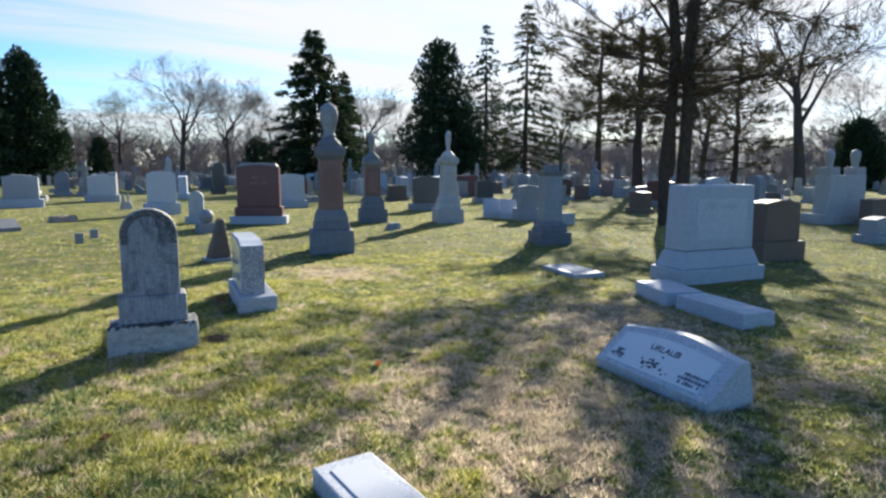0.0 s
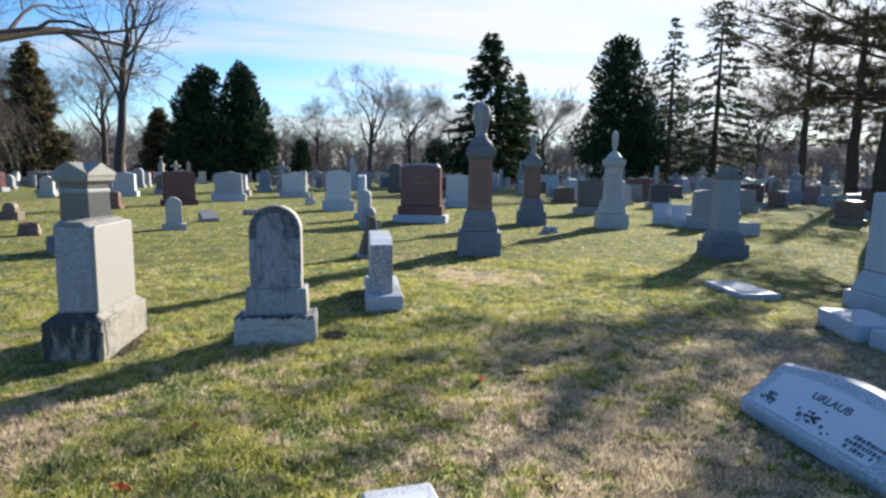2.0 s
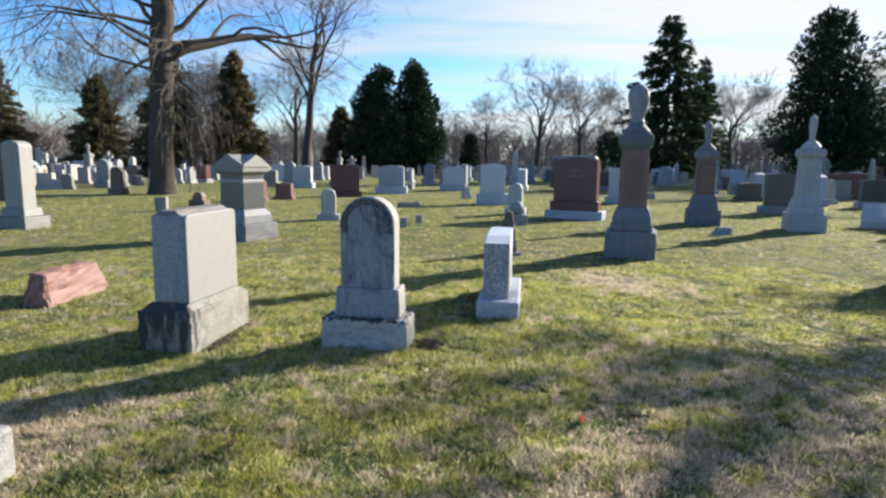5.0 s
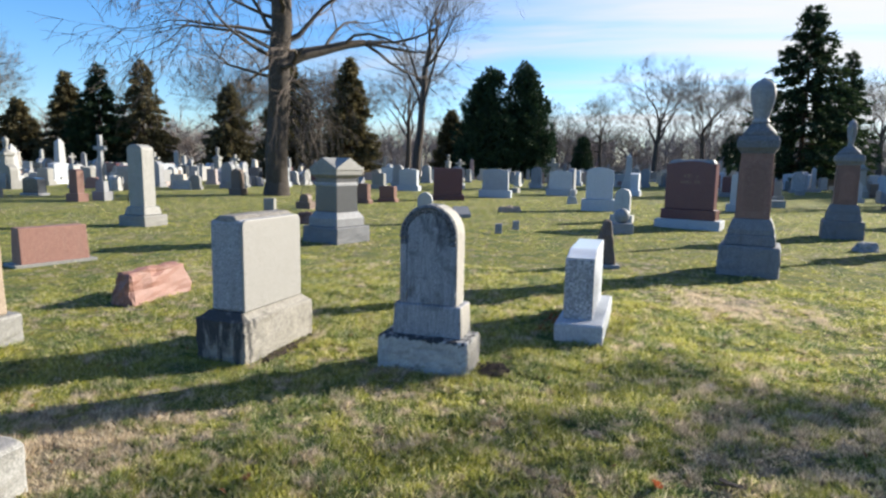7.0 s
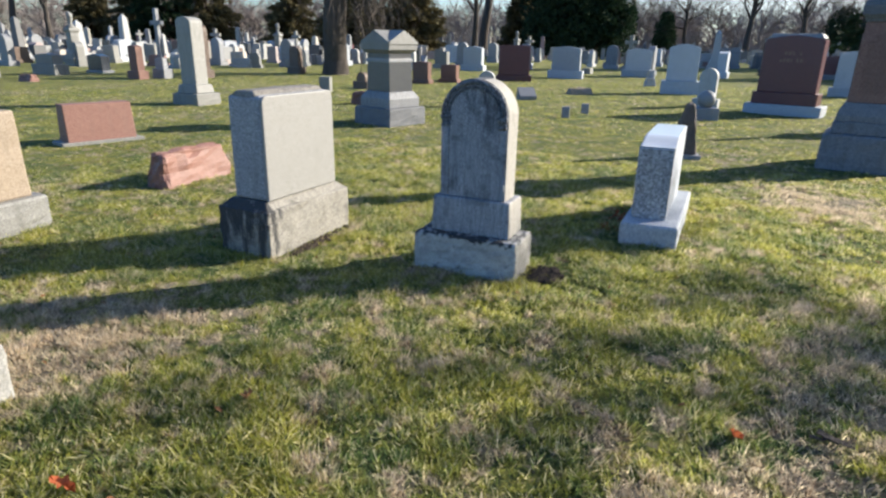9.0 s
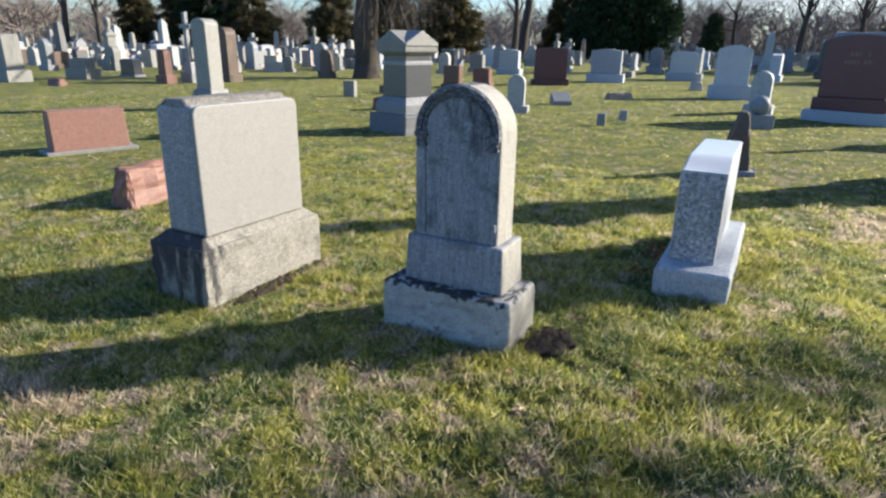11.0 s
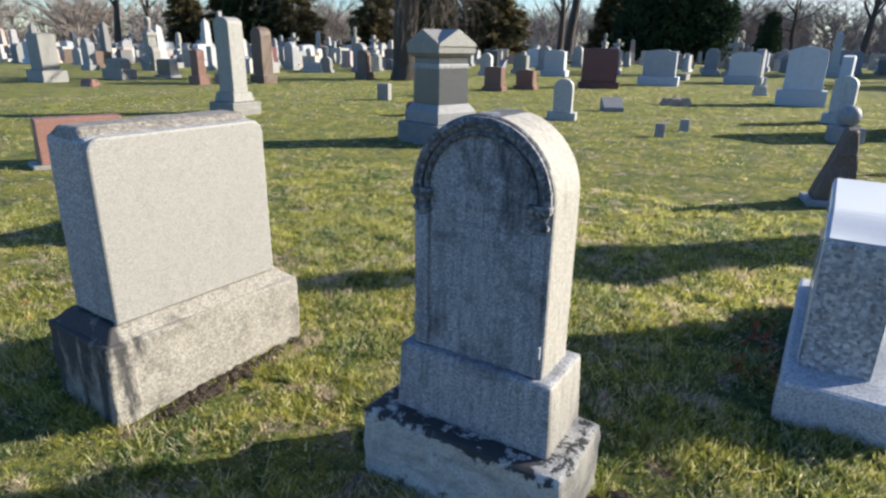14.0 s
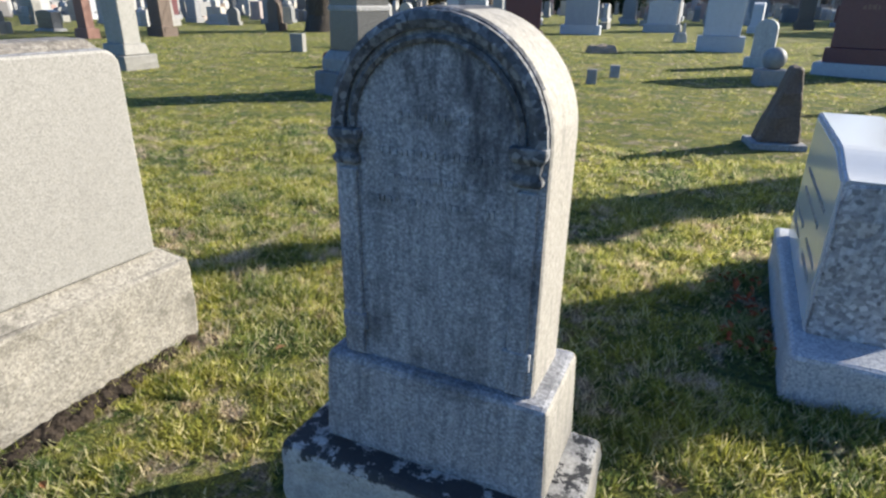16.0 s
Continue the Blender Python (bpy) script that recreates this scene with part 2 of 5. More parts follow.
def stained_base():
    """Pale granite base; one end's black holds run-off stains and painted shade."""
    n = Nodes("stained pale granite")
    g = n.voro(140.0)
    fine = n.noise(100.0, 3.0, 0.7)
    bw = n.t.nodes.new("ShaderNodeRGBToBW"); n.link(n.mix(0.5, g.outputs["Color"], fine), bw.inputs[0])
    col = n.ramp(bw.outputs[0], (0.25, (0.145, 0.135, 0.117)), (0.5, (0.24, 0.225, 0.197)), (0.75, (0.33, 0.31, 0.275)))
    col = n.mix(n.ramp(n.noise(7.0, 6.0, 0.7), (0.53, 0.0), (0.66, 0.65)), col, (0.085, 0.08, 0.07))
    s = n.t.nodes.new("ShaderNodeSeparateXYZ"); n.link(n.co.outputs["Object"], s.inputs[0])
    # stain mask over the end, strengthened to darken that end as shade
    end = n.math("ADD", n.math("ADD", n.math("MULTIPLY", s.outputs["X"], -4.0), n.math("MULTIPLY", s.outputs["Z"], 1.6)), -1.62)
    run = n.noise(6.0, 5.0, 0.65, stretch=(2.0, 2.0, 0.5))
    mask = n.math("ADD", end, n.math("MULTIPLY", n.math("ADD", run, -0.5), 4.2))
    col = n.mix(n.ramp(mask, (0.25, 0.0), (0.75, 0.9)), col, (0.03, 0.031, 0.035))
    n.bump(n.math("ADD", n.math("MULTIPLY", fine, 0.4), n.noise(26.0, 5.0)), 0.5, 0.01)
    return n.done(col, 0.8, 0.25)


# Paler marble whose colour holds the sunlight on the headstone's sunward side.
def sunside_marble():
    n = Nodes("sunlit side marble")
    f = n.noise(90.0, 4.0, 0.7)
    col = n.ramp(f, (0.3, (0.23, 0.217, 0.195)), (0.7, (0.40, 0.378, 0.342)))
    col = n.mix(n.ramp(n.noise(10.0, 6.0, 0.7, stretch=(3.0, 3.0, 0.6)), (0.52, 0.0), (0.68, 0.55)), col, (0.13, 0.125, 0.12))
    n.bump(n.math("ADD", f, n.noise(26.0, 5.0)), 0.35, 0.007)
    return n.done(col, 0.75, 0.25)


M_SUNSIDE = sunside_marble()
M_GRIME = granite("grimed marble mouldings", (0.03, 0.032, 0.037), (0.10, 0.104, 0.115), (0.27, 0.275, 0.285), rough=0.85, grain=90, stain=0.6, bump=0.5, vary=0.02)
M_STAINED = stained_base()
M_MARBLE, M_OLDBASE = old_marble(), old_base()


def dark_letters():
    n = Nodes("darkened inscription")
    return n.done(n.ramp(n.noise(60.0), (0.4, (0.06, 0.065, 0.075)), (0.7, (0.17, 0.175, 0.19))), 0.8, 0.2)


M_LETTER = dark_letters()


def polished_panel():
    n = Nodes("polished pale panel")
    f = n.noise(240.0, 3.0, 0.7)
    return n.done(n.ramp(f, (0.3, (0.44, 0.46, 0.48)), (0.7, (0.60, 0.61, 0.63))), 0.14, 0.5)


M_PANEL = polished_panel()


def turf_colour(n):
    """Winter lawn: deep and yellow green, straw and brown thatch in drifts, patches and small tufts."""
    broad = n.noise(0.55, 4.0, 0.6)
    mid = n.noise(1.9, 5.0, 0.6)
    patch = n.noise(5.0, 5.0, 0.65)
    tuft = n.noise(14.0, 4.0, 0.7)
    speck = n.noise(38.0, 3.0, 0.7)
    lush = n.math("ADD", n.math("MULTIPLY", mid, 0.6), n.math("MULTIPLY", tuft, 0.4))
    a = n.mix(n.ramp(lush, (0.41, 0.0), (0.56, 1.0)), (0.13, 0.195, 0.066), (0.42, 0.41, 0.085))
    a = n.mix(n.ramp(tuft, (0.36, 0.9), (0.47, 0.0)), a, (0.065, 0.115, 0.04))
    dry = 0.0                                          # trodden, sunburnt stretches
    for place, size in (((4.6, -1.3, 0.0), 2.8), ((2.6, -2.8, 0.0), 2.2), ((-1.3, -1.9, 0.0), 1.3), ((3.2, 3.4, 0.0), 1.2)):
        away = n.t.nodes.new("ShaderNodeVectorMath")
        away.operation = "DISTANCE"
        away.inputs[1].default_value = place
        n.link(n.geo.outputs["Position"], away.inputs[0])
        near = n.math("MAXIMUM", n.math("ADD", n.math("MULTIPLY", away.outputs["Value"], -1.0 / size), 1.0), 0.0)
        dry = n.math("MAXIMUM", near, dry)
    worn = n.math("ADD", n.math("MULTIPLY", broad, 0.3), n.math("ADD", n.math("MULTIPLY", patch, 0.7), n.math("MULTIPLY", tuft, 0.4)))
    worn = n.math("ADD", worn, n.math("MULTIPLY", dry, 0.16))
    a = n.mix(n.ramp(worn, (0.735, 0.0), (0.81, 0.9)), a, (0.58, 0.47, 0.36))
    pale = n.math("ADD", n.math("MULTIPLY", patch, 0.5), n.math("MULTIPLY", speck, 0.5))
    away = n.t.nodes.new("ShaderNodeVectorMath")
    away.operation = "DISTANCE"
    away.inputs[1].default_value = (1.5, -2.0, 0.0)
    n.link(n.geo.outputs["Position"], away.inputs[0])
    trodden = n.ramp(n.math("MULTIPLY", away.outputs["Value"], 0.1), (0.35, 1.0), (1.0, 0.25))      # fades into the mown lawn beyond
    a = n.mix(n.math("MULTIPLY", n.ramp(pale, (0.56, 0.0), (0.63, 0.7)), trodden), a, (0.60, 0.515, 0.44))
    thatch = n.math("ADD", n.math("MULTIPLY", n.noise(2.4, 5.0, 0.7), 0.6), n.math("MULTIPLY", tuft, 0.4))
    a = n.mix(n.ramp(thatch, (0.56, 0.0), (0.62, 0.8)), a, (0.30, 0.205, 0.14))
    return a, mid, tuft


def turf():
    n = Nodes("winter turf")
    a, mid, tuft = turf_colour(n)
    fine = n.noise(85.0, 4.0, 0.8)
    # dark gaps under the blades: soil, and thatch shade put into the colour
    a = n.mix(n.ramp(fine, (0.35, 0.9), (0.62, 0.25)), a, (0.045, 0.045, 0.026))
    n.bump(n.math("ADD", n.math("MULTIPLY", fine, 0.5), tuft), 1.0, 0.06)
    return n.done(a, 0.95, 0.1)


def blades():
    n = Nodes("grass blades")
    a, mid, tuft = turf_colour(n)
    r = n.geo.outputs["Random Per Island"]
    a = n.mix(n.ramp(r, (0.0, 0.0), (0.74, 0.0), (0.83, 0.6)), a, (0.58, 0.50, 0.34))
    a = n.mix(1.0, a, n.math("ADD", n.math("MULTIPLY", r, 1.0), 0.55), "MULTIPLY")
    n.b.inputs["Transmission Weight"].default_value = 0.0
    tr = n.t.nodes.new("ShaderNodeBsdfTranslucent"); n.link(a, tr.inputs["Color"])
    mx = n.t.nodes.new("ShaderNodeMixShader"); mx.inputs[0].default_value = 0.6
    n.done(a, 0.7, 0.2)
    n.link(n.b.outputs[0], mx.inputs[1]); n.link(tr.outputs[0], mx.inputs[2])
    n.link(mx.outputs[0], n.t.nodes["Material Output"].inputs[0])
    return n.m


def mixed_stone():
    n = Nodes("mixed distant stones")
    r = n.geo.outputs["Random Per Island"]
    col = n.ramp(r, (0.0, (0.14, 0.145, 0.155)), (0.18, (0.27, 0.272, 0.275)), (0.34, (0.37, 0.36, 0.345)), (0.5, (0.34, 0.342, 0.35)), (0.62, (0.25, 0.13, 0.11)), (0.68, (0.44, 0.43, 0.41)), (0.84, (0.08, 0.08, 0.085)), (0.9, (0.42, 0.38, 0.33)))
    return n.done(n.mix(n.ramp(n.noise(9.0), (0.4, 0.0), (0.7, 0.4)), col, (0.12, 0.12, 0.12)), 0.7, 0.3)


M_MIXED = mixed_stone()
M_TURF, M_BLADE = turf(), blades()


def bark(name, a, b):
    n = Nodes(name)
    f = n.noise(14.0, 6.0, 0.7, stretch=(3.0, 3.0, 0.4))
    n.bump(f, 0.9, 0.04)
    return n.done(n.ramp(f, (0.35, a), (0.68, b)), 0.95, 0.1)


M_BARK = bark("grey brown bark", (0.035, 0.030, 0.027), (0.125, 0.108, 0.095))
M_PINEBARK = bark("pine bark", (0.03, 0.022, 0.018), (0.12, 0.085, 0.065))


def foliage(name, a, b, c, through=0.25):
    n = Nodes(name)
    r = n.geo.outputs["Random Per Island"]
    big = n.noise(0.8, 3.0)
    col = n.ramp(n.math("ADD", n.math("MULTIPLY", r, 0.6), n.math("MULTIPLY", big, 0.4)), (0.2, a), (0.5, b), (0.8, c))
    tr = n.t.nodes.new("ShaderNodeBsdfTranslucent"); n.link(col, tr.inputs["Color"])
    mx = n.t.nodes.new("ShaderNodeMixShader"); mx.inputs[0].default_value = through
    n.done(col, 0.75, 0.2)
    n.link(n.b.outputs[0], mx.inputs[1]); n.link(tr.outputs[0], mx.inputs[2])
    n.link(mx.outputs[0], n.t.nodes["Material Output"].inputs[0])
    return n.m


M_NEEDLE = foliage("dark green needles", (0.010, 0.020, 0.010), (0.024, 0.045, 0.018), (0.05, 0.075, 0.03))
M_ARBOR = foliage("dense evergreen sprays", (0.010, 0.022, 0.012), (0.02, 0.042, 0.02), (0.04, 0.07, 0.03), 0.15)
M_RUST = foliage("winter bronzed needles", (0.055, 0.047, 0.024), (0.115, 0.095, 0.045), (0.175, 0.145, 0.072))
M_PINE = foliage("olive pine needles", (0.022, 0.022, 0.011), (0.045, 0.04, 0.019), (0.085, 0.068, 0.032), 0.18)
M_TWIG = bark("bare twigs", (0.075, 0.062, 0.053), (0.17, 0.14, 0.118))
# twig colour lightened to stand for the haze over distance
M_FARTWIG = bark("far twigs paled for haze", (0.19, 0.162, 0.148), (0.31, 0.265, 0.245))
M_DEADLEAF = foliage("dry fallen leaves", (0.16, 0.07, 0.03), (0.27, 0.13, 0.06), (0.36, 0.22, 0.12))
M_REDLEAF = foliage("red fallen leaves", (0.25, 0.05, 0.02), (0.38, 0.09, 0.035), (0.42, 0.16, 0.07))
M_SOIL = bark("bare soil", (0.035, 0.028, 0.022), (0.09, 0.07, 0.055))


# ---- mesh helpers ----
def obj(name, bm, material, smooth=False):
    me = bpy.data.meshes.new(name)
    bm.to_mesh(me)
    bm.free()
    if smooth:
        me.polygons.foreach_set("use_smooth", [True] * len(me.polygons))
    me.materials.append(material)
    return new(name, me)


def part(name, bm, material, parent, label="", smooth=False):
    ob = obj(name, bm, material, smooth)
    ob.parent = parent
    if name in ("inscription", "family_name", "carved_ornament"):
        ob["kind"] = "stuff"
    if label:
        ob["label"] = label
    return ob


def thing(name, m, label, category, group=""):
    e = new(name)
    e.matrix_basis = m
    e.empty_display_size = 0.2
    return tagged(e, label, category, group)


def block(w, d, h, x=0.0, y=0.0, z=0.0, top=(1.0, 1.0), bevel=0.012, seg=2, rough=0.0, cuts=0, seed=0):
    """A block on z, centred on x and y; top: how far it narrows; rough: depth of pitched, uneven faces."""
    bm = bmesh.new()
    bmesh.ops.create_cube(bm, size=1.0)
    for v in bm.verts:
        s = top if v.co.z > 0 else (1.0, 1.0)
        v.co = Vector((v.co.x * w * s[0], v.co.y * d * s[1], (v.co.z + 0.5) * h))
    if bevel:
        bmesh.ops.bevel(bm, geom=bm.edges[:], offset=bevel, segments=seg, profile=0.5, affect="EDGES")
    if rough:
        bmesh.ops.triangulate(bm, faces=bm.faces[:])
        bmesh.ops.subdivide_edges(bm, edges=[e for e in bm.edges if e.calc_length() > 0.06], cuts=cuts or 3, use_grid_fill=True)
        for v in bm.verts:
            p = v.co * 7.0 + Vector((seed * 3.7, seed * 1.3, seed))
            k = noise.noise(p) * 0.5 + noise.noise(p * 2.7) * 0.35 + noise.noise(p * 6.1) * 0.3
            side = Vector((v.co.x / max(w, 0.01), v.co.y / max(d, 0.01), 0.25 * (v.co.z / h - 0.5)))
            v.co += side.normalized() * k * rough
    for v in bm.verts:
        v.co += Vector((x, y, z))
    return bm


def profile_block(points, depth, bevel=0.008, y=0.0):
    """A slab whose outline (x, z) is carried through its depth along y, with eased edges."""
    bm = bmesh.new()
    vs = [bm.verts.new((px, y - depth / 2, pz)) for px, pz in points]
    f = bm.faces.new(vs)
    r = bmesh.ops.extrude_face_region(bm, geom=[f])
    bmesh.ops.translate(bm, verts=[v for v in r["geom"] if isinstance(v, bmesh.types.BMVert)], vec=(0, depth, 0))
    bmesh.ops.recalc_face_normals(bm, faces=bm.faces[:])
    if bevel:
        rim = [e for e in bm.edges if abs(e.verts[0].co.y - e.verts[1].co.y) < 1e-6]
        bmesh.ops.bevel(bm, geom=rim, offset=bevel, segments=2, profile=0.5, affect="EDGES")
    return bm


def lathe(rings, sides=20, square=0.0, x=0.0, y=0.0, turn=0.0):
    """A turned shape from (radius, z); with square it is a four-sided stack."""
    bm = bmesh.new()
    n = 4 if square else sides
    loops = []
    for r, z in rings:
        k = r * (math.sqrt(2) if square else 1)
        loops.append([bm.verts.new((x + k * math.cos(2 * math.pi * (i + (0.5 if square else 0)) / n + turn), y + k * math.sin(2 * math.pi * (i + (0.5 if square else 0)) / n + turn), z)) for i in range(n)])
    for a, b in zip(loops, loops[1:]):
        for i in range(n):
            bm.faces.new((a[i], a[(i + 1) % n], b[(i + 1) % n], b[i]))
    bm.faces.new(loops[0][::-1]); bm.faces.new(loops[-1])
    if square:
        bmesh.ops.bevel(bm, geom=bm.edges[:], offset=square, segments=2, profile=0.5, affect="EDGES")
    return bm


def arch_points(w, spring, rise, n=18, z0=0.0):
    """Outline of a tablet: upright sides and a round or flattened head."""
    pts = [(-w / 2, z0), (w / 2, z0)]
    for i in range(n + 1):
        a = math.pi * i / n
        pts.append((w / 2 * math.cos(a), spring + rise * math.sin(a)))
    return pts


def arch_band(w_out, w_in, spring, depth, y, n=20, foot=None):
    """A moulded half ring (with legs down to foot) standing proud of a tablet."""
    bm = bmesh.new()
    def line(r):
        pts = [(r * math.cos(math.pi * i / n), spring + r * math.sin(math.pi * i / n)) for i in range(n + 1)]
        if foot is not None:
            pts = [(r, foot)] + pts + [(-r, foot)]
        return pts
    a, b = line(w_out / 2), line(w_in / 2)
    rows = []
    for (ax, az), (bx, bz) in zip(a, b):
        mx, mz = (ax + bx) / 2, (az + bz) / 2
        rows.append([bm.verts.new(p) for p in ((ax, y + 0.004, az), (ax, y - depth * 0.6, az), (mx, y - depth, mz), (bx, y - depth * 0.6, bz), (bx, y + 0.004, bz))])
    for r, s in zip(rows, rows[1:]):
        for i in range(4):
            bm.faces.new((r[i], s[i], s[i + 1], r[i + 1]))
    bm.faces.new(rows[0]); bm.faces.new(rows[-1][::-1])
    bmesh.ops.recalc_face_normals(bm, faces=bm.faces[:])
    return bm


def bars(lines, y, height=0.014):
    """Rows of unreadable letters as small upright strokes on a face at y; lines: (x, z, width)."""
    bm = bmesh.new()
    rng = random.Random(5)
    for cx, cz, w in lines:
        u = cx - w / 2
        while u < cx + w / 2:
            lw = height * rng.uniform(0.35, 0.8)
            if rng.random() < 0.85:
                hh = height * rng.uniform(0.75, 1.0)
                vs = [bm.verts.new(p) for p in ((u, y, cz), (u + lw, y, cz), (u + lw, y, cz + hh), (u, y, cz + hh))]
                g = bm.faces.new(vs)
                r = bmesh.ops.extrude_face_region(bm, geom=[g])
                bmesh.ops.translate(bm, verts=[v for v in r["geom"] if isinstance(v, bmesh.types.BMVert)], vec=(0, -0.002, 0))
            u += lw + height * 0.3
    bmesh.ops.recalc_face_normals(bm, faces=bm.faces[:])
    return bm


def letters(text, cx, cz, width, y):
    """Raised letters of the given overall width, centred on cx with their feet at cz, on a face at y."""
    cu = bpy.data.curves.new("letters", "FONT")
    cu.body, cu.align_x, cu.extrude, cu.offset = text, "CENTER", 0.02, 0.012
    ob = new("letters", cu)
    bpy.context.view_layer.update()
    me = bpy.data.meshes.new_from_object(ob.evaluated_get(bpy.context.evaluated_depsgraph_get()))
    bpy.data.objects.remove(ob)
    bm = bmesh.new()
    bm.from_mesh(me)
    bpy.data.meshes.remove(me)
    xs = [v.co.x for v in bm.verts]
    k = width / (max(xs) - min(xs))
    for v in bm.verts:
        v.co = Vector((cx + v.co.x * k, y - 0.001 - v.co.z * 0.05, cz + v.co.y * k))
    return bm


# ---- ground ----
def ground_z(x, y):
    """Slight unevenness of the lawn."""
    return 0.022 * noise.noise(Vector((x * 0.35, y * 0.35, 0))) + 0.012 * noise.noise(Vector((x * 1.3, y * 1.3, 4)))


def make_ground():
    n = 150
    us = np.linspace(-1, 1, n)
    xs = np.sinh(us * 5.2) / np.sinh(5.2) * 1500
    verts, faces = [], []
    for j in range(n):
        for i in range(n):
            x, y = float(xs[i]), float(xs[j])
            far = min(1.0, max(0.0, 1.5 - math.hypot(x, y) / 30))
            verts.append((x, y, ground_z(x, y) * far))
    for j in range(n - 1):
        for i in range(n - 1):
            a = j * n + i
            faces.append((a, a + 1, a + n + 1, a + n))
    me = bpy.data.meshes.new("ground")
    me.from_pydata(verts, [], faces)
    me.polygons.foreach_set("use_smooth", [True] * len(me.polygons))
    me.materials.append(M_TURF)
    tagged(new("ground", me), "short winter lawn of green and straw coloured grass", "ground", kind="structure")


make_ground()


def make_grass(name, count, region, length, width, seed, keep_out=()):
    """Single-triangle blades, scattered in tufts."""
    rng = np.random.default_rng(seed)
    lattice = rng.uniform(0, 1, (64, 64))

    def patchy(q, scale):
        g = q * scale
        c = np.floor(g).astype(int)
        f = g - c
        f = f * f * (3 - 2 * f)
        at = lambda i, j: lattice[(c[:, 0] + i) % 64, (c[:, 1] + j) % 64]
        return (at(0, 0) * (1 - f[:, 0]) + at(1, 0) * f[:, 0]) * (1 - f[:, 1]) + (at(0, 1) * (1 - f[:, 0]) + at(1, 1) * f[:, 0]) * f[:, 1]

    x0, x1, y0, y1 = region
    tuft = rng.uniform((x0, y0), (x1, y1), (count // 9, 2))
    off = rng.normal(0, 0.020 * length / 0.05, (count // 9 * 9, 2))
    p = np.repeat(tuft, 9, axis=0) + off
    big = np.repeat(rng.uniform(0.55, 1.25, count // 9), 9)      # every tuft has its own height
    ok = np.ones(len(p), bool)
    for a0, a1, b0, b1 in keep_out:
        ok &= ~((p[:, 0] > a0) & (p[:, 0] < a1) & (p[:, 1] > b0) & (p[:, 1] < b1))
    clump = 0.45 * patchy(p, 4.1) + 0.35 * patchy(p, 9.7) + 0.2 * patchy(p, 21.0)
    clump = np.clip((clump - 0.5) * 1.7 + 0.5, 0.0, 1.0)
    ok &= rng.uniform(0, 1, len(p)) < np.clip((clump - 0.16) * 3.2, 0.06, 1)
    p, clump, off, big = p[ok], clump[ok], off[ok], big[ok]
    n = len(p)
    z = np.array([ground_z(float(a), float(b)) * min(1.0, max(0.0, 1.5 - math.hypot(a, b) / 30)) for a, b in p]) - 0.004
    ang = rng.uniform(0, 2 * math.pi, n)
    lean = np.arctan2(off[:, 1], off[:, 0]) + rng.normal(0, 0.9, n)
    ln = length * big * rng.uniform(0.6, 1.1, n) * (0.25 + 1.55 * clump)
    tilt = ln * rng.uniform(0.2, 1.1, n)
    w = width * rng.uniform(0.6, 1.2, n) / 2
    v = np.empty((n, 3, 3), np.float32)
    v[:, 0] = np.stack((p[:, 0] + w * np.cos(ang), p[:, 1] + w * np.sin(ang), z), 1)
    v[:, 1] = np.stack((p[:, 0] - w * np.cos(ang), p[:, 1] - w * np.sin(ang), z), 1)
    v[:, 2] = np.stack((p[:, 0] + tilt * np.cos(lean), p[:, 1] + tilt * np.sin(lean), z + ln * 0.8), 1)
    me = bpy.data.meshes.new(name)
    me.vertices.add(n * 3); me.loops.add(n * 3); me.polygons.add(n)
    me.vertices.foreach_set("co", v.ravel())
    me.loops.foreach_set("vertex_index", np.arange(n * 3, dtype=np.int32))
    me.polygons.foreach_set("loop_start", np.arange(0, n * 3, 3, dtype=np.int32))
    me.update(calc_edges=True)
    me.materials.append(M_BLADE)
    return tagged(new(name, me), "short green and straw coloured grass blades on the lawn", "grass", kind="stuff")


